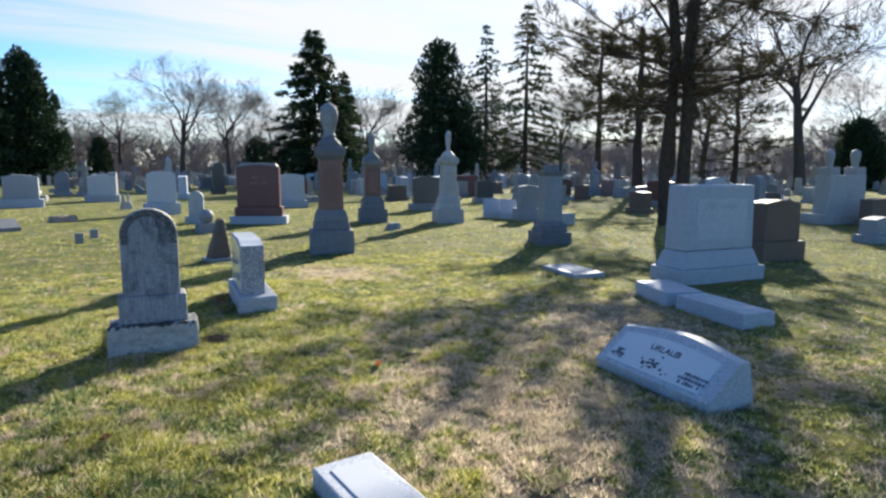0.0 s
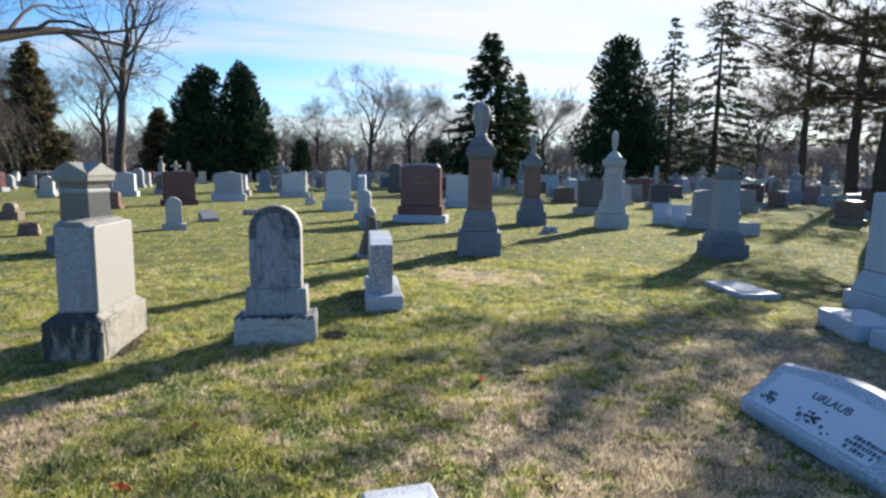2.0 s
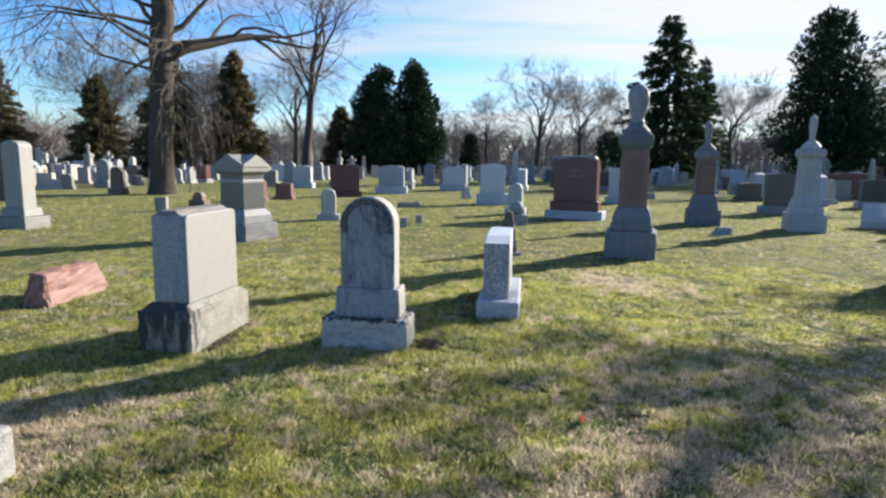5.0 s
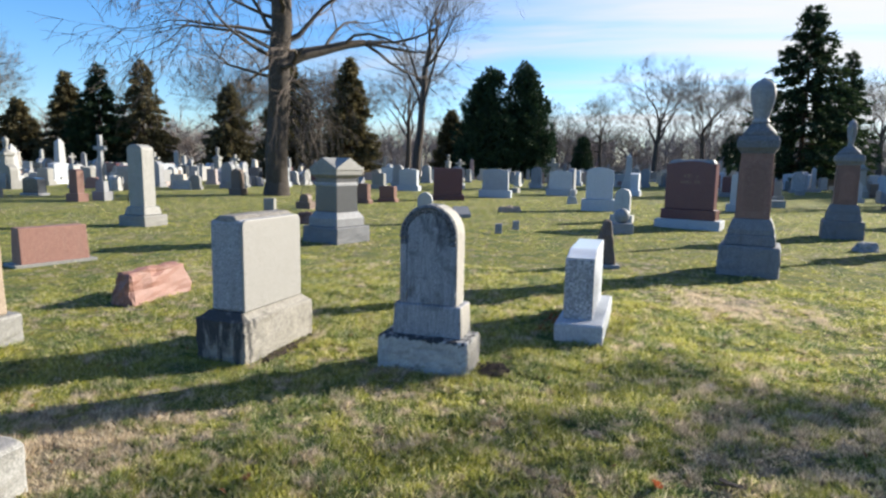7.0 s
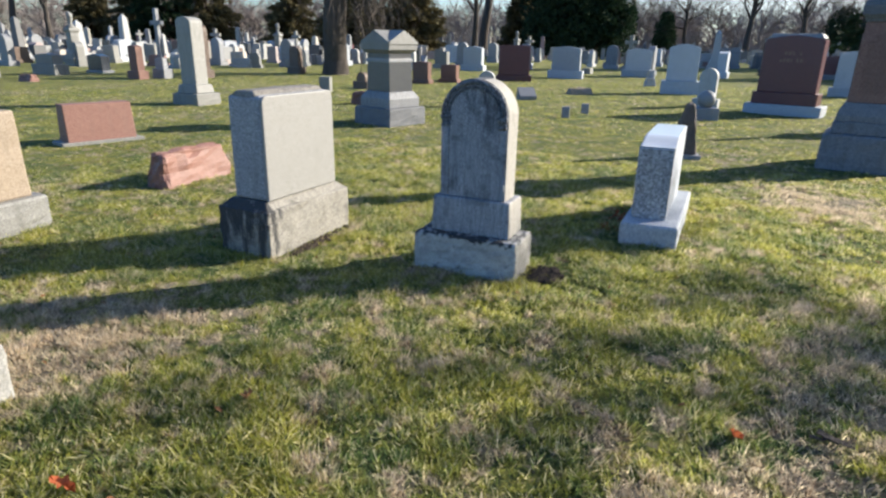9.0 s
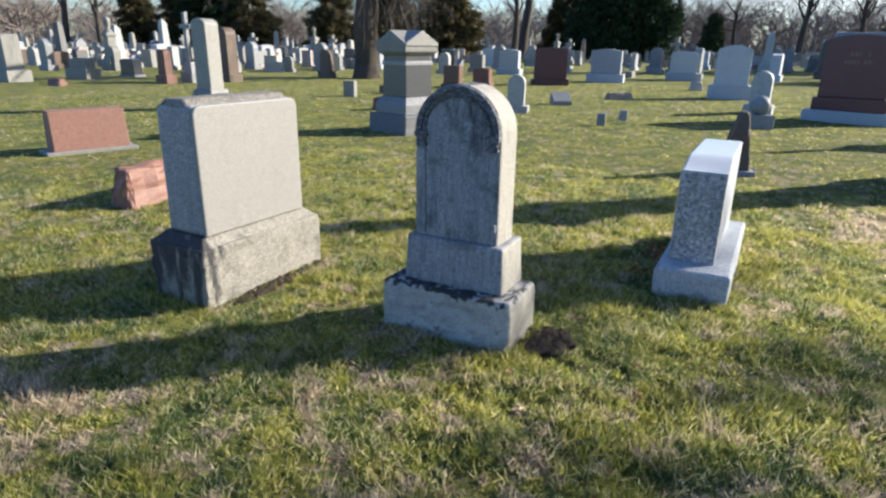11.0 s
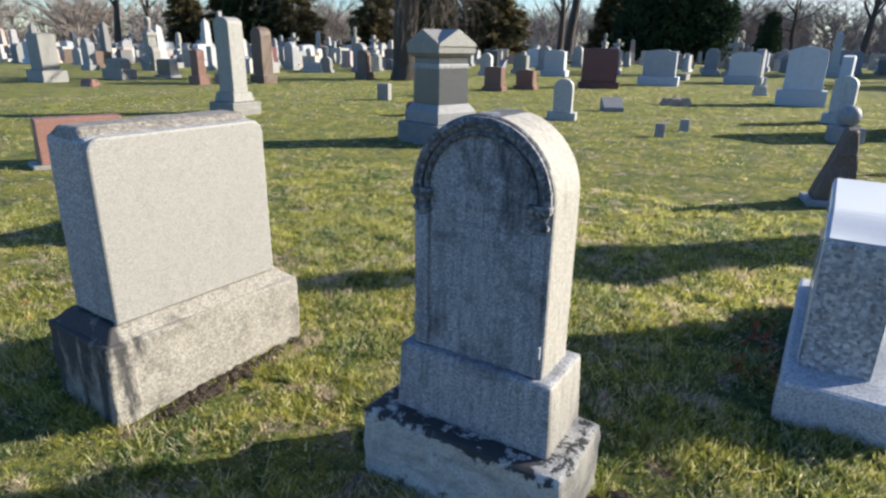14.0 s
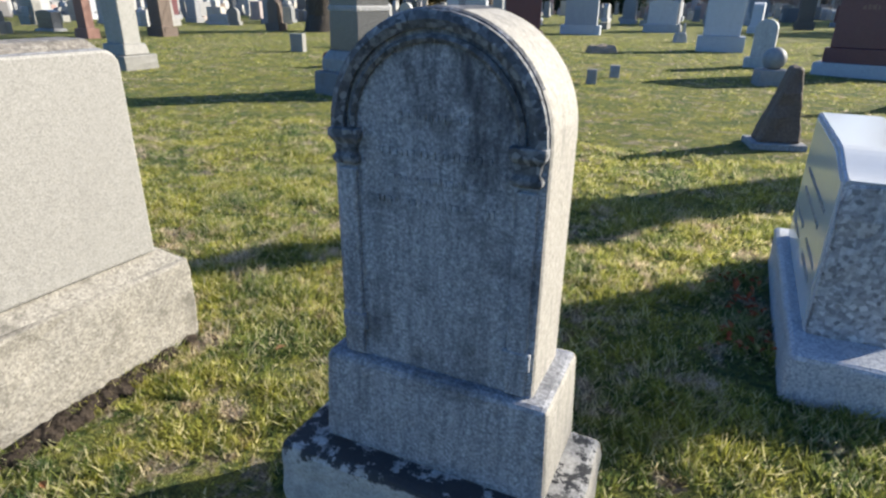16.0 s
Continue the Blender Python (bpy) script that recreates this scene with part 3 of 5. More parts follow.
# ---- the three stones beside the path ----
def arched_headstone():
    t = thing("arched_headstone", pose(0.398, 0.170, -0.02, 0, 0, -3.5), "weathered grey marble headstone with a round arched top", "headstone")
    part("base", block(0.76, 0.39, 0.30, rough=0.02, bevel=0.018, top=(0.985, 0.97), cuts=7, seed=2), M_OLDBASE, t, "pale limestone base with black lichen")
    part("plinth", block(0.58, 0.29, 0.255, x=0.004, y=0.035, z=0.295, bevel=0.014, top=(0.965, 0.93)), M_MARBLE, t, "bevelled grey marble plinth")
    z0, w, dep, yc = 0.545, 0.48, 0.21, 0.035
    spring = 1.34 - w / 2
    tablet = part("tablet", profile_block(arch_points(w, spring, w / 2, 28, z0), dep, 0.012, yc), M_MARBLE, t)
    fy = yc - dep / 2
    part("outer_moulding", arch_band(w - 0.012, w - 0.075, spring, 0.020, fy), M_GRIME, tablet)
    part("inner_moulding", arch_band(w - 0.095, w - 0.125, spring, 0.013, fy), M_GRIME, tablet)
    for s in (-1, 1):
        x = s * (w / 2 - 0.040)
        cap = lathe([(0.026, spring - 0.075), (0.031, spring - 0.068), (0.031, spring - 0.058), (0.024, spring - 0.05), (0.027, spring - 0.03), (0.036, spring - 0.018), (0.036, spring + 0.002)], square=0.003, x=x, y=fy + 0.012)
        part("capital", cap, M_GRIME, tablet, "carved capital of the arch moulding")
        part("pilaster", block(0.045, 0.018, spring - 0.075 - z0 - 0.02, x=x, y=fy - 0.001, z=z0 + 0.01, bevel=0.004), M_MARBLE, tablet)
        part("pilaster_foot", block(0.062, 0.024, 0.045, x=x, y=fy - 0.001, z=z0 + 0.075, bevel=0.004), M_MARBLE, tablet)
    part("inscription", bars([(0, spring + 0.03, 0.16), (0, spring - 0.045, 0.25), (0, spring - 0.10, 0.2), (0, spring - 0.15, 0.27)], fy - 0.0005, 0.016), M_MARBLE, tablet, "worn unreadable inscription")
    for ob in t.children_recursive:                   # sun-facing faces get the paler marble, sunlight put into colour
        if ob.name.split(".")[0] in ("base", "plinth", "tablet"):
            ob.data.materials.append(M_SUNSIDE)
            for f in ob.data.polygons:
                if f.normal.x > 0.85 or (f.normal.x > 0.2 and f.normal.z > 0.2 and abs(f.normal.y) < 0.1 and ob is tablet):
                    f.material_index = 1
    return t


def rounded_face_points(w, h, r, z0=0.0, n=6):
    """Outline of a slab with rounded upper corners."""
    pts = [(-w / 2, z0), (w / 2, z0)]
    for cx, a0 in ((w / 2 - r, 0), (-w / 2 + r, 90)):
        for i in range(n + 1):
            a = radians(a0 + 90 * i / n)
            pts.append((cx + r * math.cos(a), z0 + h - r + r * math.sin(a)))
    return pts


def pale_headstone():
    # its broad steeled face looks along +x
    t = thing("block_headstone", pose(-1.212, 0.238, -0.02, 0, 0, 84.6), "pale granite block headstone with one smooth blank face", "headstone")
    part("base", block(1.0, 0.49, 0.372, rough=0.022, bevel=0.015, cuts=7, seed=7), M_STAINED, t, "rock pitched pale granite base with black stains")
    part("wash", block(0.97, 0.46, 0.06, z=0.366, bevel=0.008, top=(0.885, 0.72), rough=0.004, cuts=3, seed=5), M_STAINED, t, "sloping top of the base")
    die = part("die", block(0.812, 0.322, 0.757, x=-0.011, y=-0.016, z=0.423, bevel=0.03, seg=3, top=(0.985, 0.95), rough=0.006, cuts=3, seed=4), M_GREY, t, "grey granite block with pitched sides")
    part("face", profile_block([(px - 0.011, pz) for px, pz in rounded_face_points(0.809, 0.752, 0.055, 0.428)], 0.03, 0.01, -0.177), M_FACE, die, "smooth pale steeled face")
    part("pitched_top", block(0.795, 0.30, 0.055, x=-0.011, y=-0.012, z=1.155, rough=0.022, bevel=0.012, top=(0.94, 0.45), cuts=5, seed=9), M_ROUGHTOP, die, "rough pitched top")
    part("chipped_corner", block(0.12, 0.035, 0.20, x=-0.45, y=-0.238, z=0.08, rough=0.02, bevel=0.01, cuts=2, seed=3), M_STAINED, t, "dark chipped corner")


def serpentine_headstone():
    # narrow rough end towards the path, polished faces to both sides
    t = thing("slab_headstone", pose(1.545, 1.16, -0.02, 0, 0, -4.0), "small grey granite slab headstone with a polished inscribed side", "headstone")
    part("base", block(0.44, 1.42, 0.22, y=0.66, bevel=0.02, rough=0.014, cuts=4, seed=12), M_BLUE, t, "rough blue grey granite base")
    w, d = 0.27, 1.10
    pts = [(-d / 2, 0.20), (d / 2, 0.20)]
    for i in range(25):
        u = d / 2 - d * i / 24
        k = min(1.0, (u + d / 2) / 0.34)
        pts.append((u, 0.80 + 0.058 * k * k * (3 - 2 * k)))
    bm = profile_block(pts, w, 0.006)
    bmesh.ops.rotate(bm, verts=bm.verts[:], cent=(0, 0, 0), matrix=Matrix.Rotation(radians(90), 3, "Z"))
    bmesh.ops.translate(bm, verts=bm.verts[:], vec=(-0.03, 0.70, 0))
    die = part("die", bm, M_BLUE, t, "speckled granite slab")
    part("rough_end", block(w - 0.012, 0.02, 0.585, x=-0.03, y=0.15, z=0.205, rough=0.02, bevel=0.006, cuts=9, seed=21), M_SPECK, die, "rock pitched end")
    # thin pale sheet over the polished top: the sky's reflection put into colour
    cap = bmesh.new()
    ring = [(cap.verts.new((-0.03 - w / 2 + 0.012, 0.70 + u, z + 0.004)), cap.verts.new((-0.03 + w / 2 - 0.012, 0.70 + u, z + 0.004))) for u, z in pts[2:]]
    for (a0, a1), (b0, b1) in zip(ring, ring[1:]):
        cap.faces.new((a0, a1, b1, b0))
    low = bmesh.ops.extrude_face_region(cap, geom=cap.faces[:])
    bmesh.ops.translate(cap, verts=[v for v in low["geom"] if isinstance(v, bmesh.types.BMVert)], vec=(0, 0, -0.01))
    bmesh.ops.recalc_face_normals(cap, faces=cap.faces[:])
    part("polished_top", cap, M_PANEL, die, "smooth polished curved top, paled for reflected sky")
    side = profile_block([(p[0] * 0.94, 0.235 + (p[1] - 0.20) * 0.92) for p in pts], 0.008, 0.002)
    bmesh.ops.rotate(side, verts=side.verts[:], cent=(0, 0, 0), matrix=Matrix.Rotation(radians(90), 3, "Z"))
    bmesh.ops.translate(side, verts=side.verts[:], vec=(-w / 2 - 0.032, 0.70, 0))
    face = part("polished_face", side, M_PANEL, die, "polished inscribed face")
    ins = bars([(0, 0.62, 0.7), (0, 0.54, 0.6), (-0.25, 0.42, 0.35), (0.25, 0.42, 0.35), (-0.25, 0.35, 0.3), (0.25, 0.35, 0.3)], 0.0, 0.022)
    bmesh.ops.rotate(ins, verts=ins.verts[:], cent=(0, 0, 0), matrix=Matrix.Rotation(radians(-90), 3, "Z"))
    bmesh.ops.translate(ins, verts=ins.verts[:], vec=(-w / 2 - 0.0365, 0.70, 0))
    part("inscription", ins, M_GREY, face, "unreadable inscription")


arched_headstone()
pale_headstone()
serpentine_headstone()


# ---- kinds of monument ----
def block_stone(m, w, h, d, mat, base_mat, label, base_h=0.3, over=0.22, head=0.06, lettered=False, group="", base2=None):
    t = thing("headstone", m, label, "headstone", group)
    part("base", block(w + over, d + over * 0.7, base_h + 0.03, z=-0.03, bevel=0.015, rough=0.012, cuts=2, seed=int(w * 50)), base_mat, t, "wide stone base")
    z = base_h
    if base2:
        part("plinth", block(w + over * 0.35, d + over * 0.3, base2, z=z, bevel=0.012), mat, t)
        z += base2
    n = 10
    pts = [(-w / 2, z), (w / 2, z)] + [(w / 2 * 0.985 - w * 0.985 * i / n, h - head + head * math.sin(math.pi * i / n)) for i in range(n + 1)]
    die = part("die", profile_block(pts, d, 0.014), mat, t)
    if lettered:
        part("inscription", bars([(0, z + (h - z) * 0.62, w * 0.6)], -d / 2 - 0.0005, 0.1 * h), M_LETTER, die, "unreadable inscription")
    return t


def tablet_stone(m, w, h, d, mat, label, base_h=0.2, group=""):
    t = thing("headstone", m, label, "headstone", group)
    part("base", block(w + 0.2, d + 0.16, base_h + 0.03, z=-0.03, bevel=0.012, rough=0.008, cuts=2, seed=int(h * 70)), mat, t)
    part("tablet", profile_block(arch_points(w, h - w / 2, w / 2, 14, base_h), d, 0.012), mat, t)
    return t


def slant_stone(m, w, h, d, mat, label, group=""):
    t = thing("slant_marker", m, label, "grave marker", group)
    bm = bmesh.new()
    prof = [(-d / 2, -0.03), (d / 2, -0.03), (d / 2, h), (d / 2 - 0.1 * d, h), (-d / 2, h * 0.3)]
    a = [bm.verts.new((-w / 2, y, z)) for y, z in prof]
    b = [bm.verts.new((w / 2, y, z)) for y, z in prof]
    bm.faces.new(a[::-1]); bm.faces.new(b)
    for i in range(5):
        bm.faces.new((a[i], a[(i + 1) % 5], b[(i + 1) % 5], b[i]))
    bmesh.ops.recalc_face_normals(bm, faces=bm.faces[:])
    bmesh.ops.bevel(bm, geom=bm.edges[:], offset=0.01, segments=2, affect="EDGES")
    part("body", bm, mat, t)
    return t


def obelisk(m, w, h, mat, label, group=""):
    t = thing("obelisk", m, label, "monument", group)
    part("base", block(w * 1.9, w * 1.9, h * 0.12 + 0.03, z=-0.03, bevel=0.015, rough=0.01, cuts=2, seed=3), mat, t)
    part("plinth", block(w * 1.5, w * 1.5, h * 0.13, z=h * 0.12, bevel=0.012, top=(0.95, 0.95)), mat, t)
    part("shaft", lathe([(w * 0.5, h * 0.25), (w * 0.36, h * 0.9), (0.012, h)], square=0.006), mat, t)
    return t


def cross_stone(m, w, h, mat, label, group=""):
    t = thing("cross_monument", m, label, "monument", group)
    part("base", block(w * 1.1, w * 0.8, h * 0.14 + 0.03, z=-0.03, bevel=0.012), mat, t)
    part("plinth", block(w * 0.8, w * 0.5, h * 0.16, z=h * 0.14, bevel=0.012, top=(0.9, 0.9)), mat, t)
    a = w * 0.13
    z0, zc = h * 0.30, h * 0.80
    pts = [(-a * 1.3, z0), (a * 1.3, z0), (a, zc - a), (w / 2, zc - a), (w / 2, zc + a), (a, zc + a), (a, h), (-a, h), (-a, zc + a), (-w / 2, zc + a), (-w / 2, zc - a), (-a, zc - a)]
    part("cross", profile_block(pts, w * 0.26, 0.01), mat, t)
    return t


def urn_rings(s, z, k=1.0):
    """A draped urn, or with a small k a slender finial."""
    shape = ((0.36, 0.0), (0.36, 0.06), (0.30, 0.12), (0.30, 0.25), (0.36, 0.5), (0.42, 0.85), (0.46, 1.15), (0.47, 1.36), (0.42, 1.54), (0.33, 1.66), (0.21, 1.74), (0.14, 1.8), (0.03, 1.86))
    return [(max(0.01, a * s * k), z + b * s) for a, b in shape]


def pillar_monument(m, w, h, base_mat, shaft_mat, urn_mat, label, cut=False, group="", fine=1.0):
    """Stepped base, square shaft, moulded capital and an urn."""
    t = thing("pillar_monument", m, label, "monument", group)
    part("base", block(w, w, 0.155 * h + 0.03, z=-0.03, bevel=0.03, rough=0.03, cuts=4, top=(0.97, 0.97), seed=int(w * 31)), base_mat, t, "rock pitched base block")
    part("lower_plinth", block(w * 0.82, w * 0.82, 0.055 * h, z=0.155 * h, bevel=0.02, top=(0.95, 0.95)), base_mat, t)
    part("upper_plinth", lathe([(w * 0.37, 0.21 * h), (w * 0.37, 0.235 * h), (w * 0.335, 0.265 * h), (w * 0.30, 0.29 * h)], square=0.008), base_mat, t)
    s0, s1 = 0.29 * h, (0.62 if not cut else 0.86) * h
    shaft = part("shaft", lathe([(w * 0.275, s0), (w * 0.255, s1)], square=0.008), shaft_mat, t, "square stone shaft")
    if not cut:
        for q in range(4):
            pn = profile_block(arch_points(w * 0.34, s1 - w * 0.30, w * 0.14, 10, s0 + 0.12), 0.008, 0.002, -w * 0.272)
            bmesh.ops.rotate(pn, verts=pn.verts[:], cent=(0, 0, 0), matrix=Matrix.Rotation(radians(90 * q), 3, "Z"))
            part("panel", pn, shaft_mat, shaft)
        part("capital", lathe([(w * 0.265, s1), (w * 0.28, s1 + 0.012 * h), (w * 0.33, s1 + 0.03 * h), (w * 0.335, s1 + 0.065 * h), (w * 0.30, s1 + 0.088 * h)], square=0.008), base_mat, t, "moulded capital")
        part("neck", lathe([(w * 0.285, s1 + 0.088 * h), (w * 0.25, s1 + 0.115 * h), (w * 0.15, s1 + 0.145 * h), (w * 0.135, s1 + 0.155 * h)], 16), base_mat, t, smooth=True)
        z = s1 + 0.155 * h
        urn = lathe(urn_rings((h - z) / 1.86, z, fine), 28)
        for v in urn.verts:                            # folds of the cloth
            up = (v.co.z - z) / (h - z)
            if 0.15 < up < 0.9:
                a = math.atan2(v.co.y, v.co.x)
                k = 1 + 0.07 * math.sin(a * 5 + up * 5) + 0.05 * math.sin(a * 9 - up * 7) + 0.06 * noise.noise(v.co * 9)
                v.co.x, v.co.y = v.co.x * k, v.co.y * k
        part("urn", urn, urn_mat, t, "draped stone urn", smooth=True)
    else:
        part("capital", lathe([(w * 0.26, s1), (w * 0.31, s1 + 0.03 * h), (w * 0.31, s1 + 0.06 * h)], square=0.006), base_mat, t)
        part("stump", block(w * 0.36, w * 0.36, h * 0.08, z=0.92 * h, rough=0.02, bevel=0.01, cuts=2, seed=8), base_mat, t)
    return t


def gabled_monument(m, w, h, label):
    t = thing("gabled_monument", m, label, "monument")
    part("base", block(w, w, 0.36, z=-0.03, bevel=0.02, rough=0.03, cuts=4, seed=5), M_DARKGREY, t, "rock pitched base")
    part("plinth", lathe([(w * 0.41, 0.33), (w * 0.41, 0.50), (w * 0.33, 0.62)], square=0.012), M_GREY, t)
    die = part("die", lathe([(w * 0.315, 0.62), (w * 0.30, h * 0.76)], square=0.008), M_SLATE, t, "dark polished square shaft")
    part("band", lathe([(w * 0.31, h * 0.665), (w * 0.318, h * 0.675), (w * 0.318, h * 0.70), (w * 0.31, h * 0.71)], square=0.003), M_GREY, die)
    cap = part("cap", lathe([(w * 0.31, h * 0.76), (w * 0.385, h * 0.80), (w * 0.385, h * 0.86)], square=0.006), M_PALE, t, "cross gabled cap stone")
    for q in (0, 90):
        g = profile_block([(-w * 0.40, h * 0.855), (w * 0.40, h * 0.855), (w * 0.37, h * 0.885), (0, h * 1.0), (-w * 0.37, h * 0.885)], w * 0.80 + (0.006 if q else 0), 0.006)
        bmesh.ops.rotate(g, verts=g.verts[:], cent=(0, 0, 0), matrix=Matrix.Rotation(radians(q), 3, "Z"))
        part("gable", g, M_PALE, cap)


def flat_marker(m, w, d, h, label, mat=None, panel=True, group=""):
    t = thing("flat_marker", m, label, "grave marker", group)
    part("slab", block(w, d, h + 0.03, z=-0.03, bevel=0.012, rough=0.006, cuts=2, seed=int(w * 90)), mat or M_BLUE, t)
    if panel:
        part("panel", block(w * 0.72, d * 0.62, 0.012, z=h - 0.004, bevel=0.003), M_PANEL, t, "smoother raised panel")
    return t


def boulder(m, w, d, h, mat, label, category="grave marker", name="rock_marker", seed=1):
    t = thing(name, m, label, category)
    part("body", block(w, d, h + 0.05, z=-0.05, bevel=0.04, rough=0.085, cuts=5, top=(0.9, 0.5), seed=seed), mat, t)
    return t


# ---- slanted lettered marker with a serpentine top ----
def lettered_slant():
    L, d, h = 1.18, 0.44, 0.35
    t = thing("slant_marker", pose(3.93, -2.745, -0.02, 0, 0, -93.5), "blue grey granite slant marker with dark worn lettering on its face", "grave marker")
    bm = bmesh.new()
    n = 14
    rows = []
    for i in range(n + 1):
        u = -L / 2 + L * i / n
        rise = 0.05 * max(0.0, math.cos(u / L * math.pi)) ** 1.5
        run = rise * (d - 0.13) / (h - 0.10)
        prof = [(-d / 2, 0.0), (-d / 2 - 0.01, 0.10), (d / 2 - 0.14 + run, h + rise), (d / 2 - 0.05 + run, h + rise), (d / 2 + 0.02, 0.0)]
        rows.append([bm.verts.new((u, y, z)) for y, z in prof])
    for a, b in zip(rows, rows[1:]):
        for k in range(5):
            bm.faces.new((a[k], a[(k + 1) % 5], b[(k + 1) % 5], b[k]))
    bm.faces.new(rows[0][::-1]); bm.faces.new(rows[-1])
    bmesh.ops.recalc_face_normals(bm, faces=bm.faces[:])
    body = part("body", bm, M_BLUE, t, "granite body with rough ends")
    slope = math.atan2(h - 0.10, d - 0.13)
    def on_face(b):
        bmesh.ops.rotate(b, verts=b.verts[:], cent=(0, 0, 0), matrix=Matrix.Rotation(-(math.pi / 2 - slope), 3, "X"))
        bmesh.ops.translate(b, verts=b.verts[:], vec=(0, -d / 2 - 0.01, 0.10))
        return b
    fl = math.hypot(h - 0.10, d - 0.13)
    pts = [(-L * 0.43, 0.035), (L * 0.40, 0.035), (L * 0.40, fl * 0.86)] + [(L * 0.40 - L * 0.83 * i / 10, fl * 0.86 + 0.045 * math.sin(math.pi * i / 10)) for i in range(1, 10)] + [(-L * 0.43, fl * 0.86)]
    face = part("face_panel", on_face(profile_block(pts, 0.014, 0.004)), M_PANEL, body, "smooth pale panel")
    part("family_name", on_face(letters("URLAUB", -0.02, fl * 0.64, 0.30, -0.0075)), M_LETTER, face, "large worn dark letters")
    part("inscription", on_face(bars([(-0.40, fl * 0.36, 0.10), (-0.40, fl * 0.26, 0.12), (0.36, fl * 0.36, 0.22), (0.36, fl * 0.26, 0.24), (0.36, fl * 0.16, 0.2)], -0.0075, 0.03)), M_LETTER, face, "small unreadable inscription")
    blotch = bmesh.new()
    rng = random.Random(3)
    for cx, cz, n2, sp in ((-0.02, fl * 0.28, 26, 0.07), (-0.42, fl * 0.30, 12, 0.04)):
        for _ in range(n2):
            a, r = rng.gauss(cx, sp), rng.uniform(0.008, 0.022)
            b = min(max(rng.gauss(cz, sp * 0.45), 0.06), fl * 0.7)
            vs = [blotch.verts.new((a + r * math.cos(k * 1.05) * rng.uniform(0.6, 1.2), -0.0085, b + r * 0.7 * math.sin(k * 1.05))) for k in range(6)]
            blotch.faces.new(vs)
    part("carved_ornament", on_face(blotch), M_LETTER, face, "dark stained carved ornament")
    return t


lettered_slant()

# ---- markers and monuments near the path ----
flat_marker(pose(1.19, -3.28, 0.0, 0, 0, 96), 0.64, 0.35, 0.12, "pale blue grey granite marker set low in the grass", M_BLUE)
flat_marker(pose(6.66, 1.6, 0.0, 0, 0, 82), 1.0, 0.56, 0.08, "low grey granite grave marker with a pale panel", M_BLUE)
flat_marker(pose(6.46, -0.52, 0.0, 0, 0, 71), 0.80, 0.50, 0.18, "low blue grey granite marker with a smooth top", M_BLUE, False)
flat_marker(pose(6.22, -1.52, 0.0, 0, 0, 80), 1.05, 0.44, 0.18, "long low blue grey granite marker with two panels", M_BLUE)


def big_pale_monument():
    t = thing("block_monument", pose(8.24, 0.27, -0.02, 0, 0, -6), "large grey granite block monument on a flared base", "monument")
    part("base", block(1.66, 0.70, 0.24, bevel=0.02, rough=0.015, cuts=4, seed=14), M_BLUE, t, "rock pitched base")
    part("flared_plinth", block(1.56, 0.62, 0.26, z=0.24, bevel=0.02, top=(0.86, 0.80)), M_BLUE, t)
    die = part("die", block(1.36, 0.46, 0.99, z=0.50, bevel=0.03, top=(0.97, 0.95)), M_BLUE, t)
    part("panel", block(1.0, 0.012, 0.62, y=-0.226, z=0.66, bevel=0.004), M_BLUE, die)
    part("inscription", bars([(0, 1.12, 0.7)], -0.233, 0.09), M_BLUE, die, "unreadable inscription")


big_pale_monument()

pillar_monument(pose(4.0, 6.0, 0, 0, 0, -14), 0.88, 3.02, M_DARKGREY, M_ROSE, M_GREY, "tall grey stone pillar with a brown granite shaft and draped urn")
pillar_monument(pose(7.4, 12.25, 0, 0, 0, -14), 0.88, 2.85, M_DARKGREY, M_ROSE, M_GREY, "grey stone pillar with a rose brown shaft and finial", fine=0.62)
pillar_monument(pose(9.5, 11.0, 0, 0, 0, -14), 0.86, 2.92, M_WHITE, M_WHITE, M_WHITE, "white marble pillar monument with a slender finial", fine=0.55)
pillar_monument(pose(8.95, 5.1, 0, 0, 0, -14), 0.78, 1.8, M_DARKGREY, M_GREY, M_GREY, "short blue grey pillar monument with a broken top", cut=True)
gabled_monument(pose(-3.62, 7.1, 0, 0, 0, -20), 0.98, 1.72, "grey granite monument with a cross gabled cap")


def tall_tablet(m, label):
    t = thing("tablet_monument", m, label, "monument")
    part("base", block(0.80, 0.74, 0.30, z=-0.03, bevel=0.02, rough=0.015, cuts=3, seed=31), M_PALE, t, "rough pale base")
    part("plinth", block(0.64, 0.56, 0.2, z=0.27, bevel=0.02, top=(0.88, 0.88)), M_PALE, t)
    part("shaft", profile_block(arch_points(0.46, 1.84, 0.13, 12, 0.46), 0.38, 0.02), M_PALE, t, "pale stone shaft with a curved top")


tall_tablet(pose(-9.2, 8.0, 0, 0, 0, -4), "tall pale granite tablet monument with a curved top")
tablet_stone(pose(-16.15, 15.9, 0, 0, 0, -4), 0.55, 2.0, 0.5, M_BROWN, "tall dark granite tablet beside a pale one", 0.3)

# maroon family stone
maroon = block_stone(pose(4.05, 13.3, 0, 0, 0, -20), 1.28, 1.82, 0.42, M_MAROON, M_BLUE, "polished maroon granite family stone on a grey base", 0.24, 0.42, 0.09, False, base2=0.28)
part("pitched_top", block(1.2, 0.38, 0.10, z=1.76, rough=0.03, bevel=0.02, cuts=4, top=(0.86, 0.7), seed=33), M_GREY, maroon, "rough grey pitched top")
part("emblem", bars([(0, 1.38, 0.34), (0, 1.22, 0.5)], -0.2115, 0.09), M_ROSE, maroon, "worn carved emblem")["kind"] = "stuff"


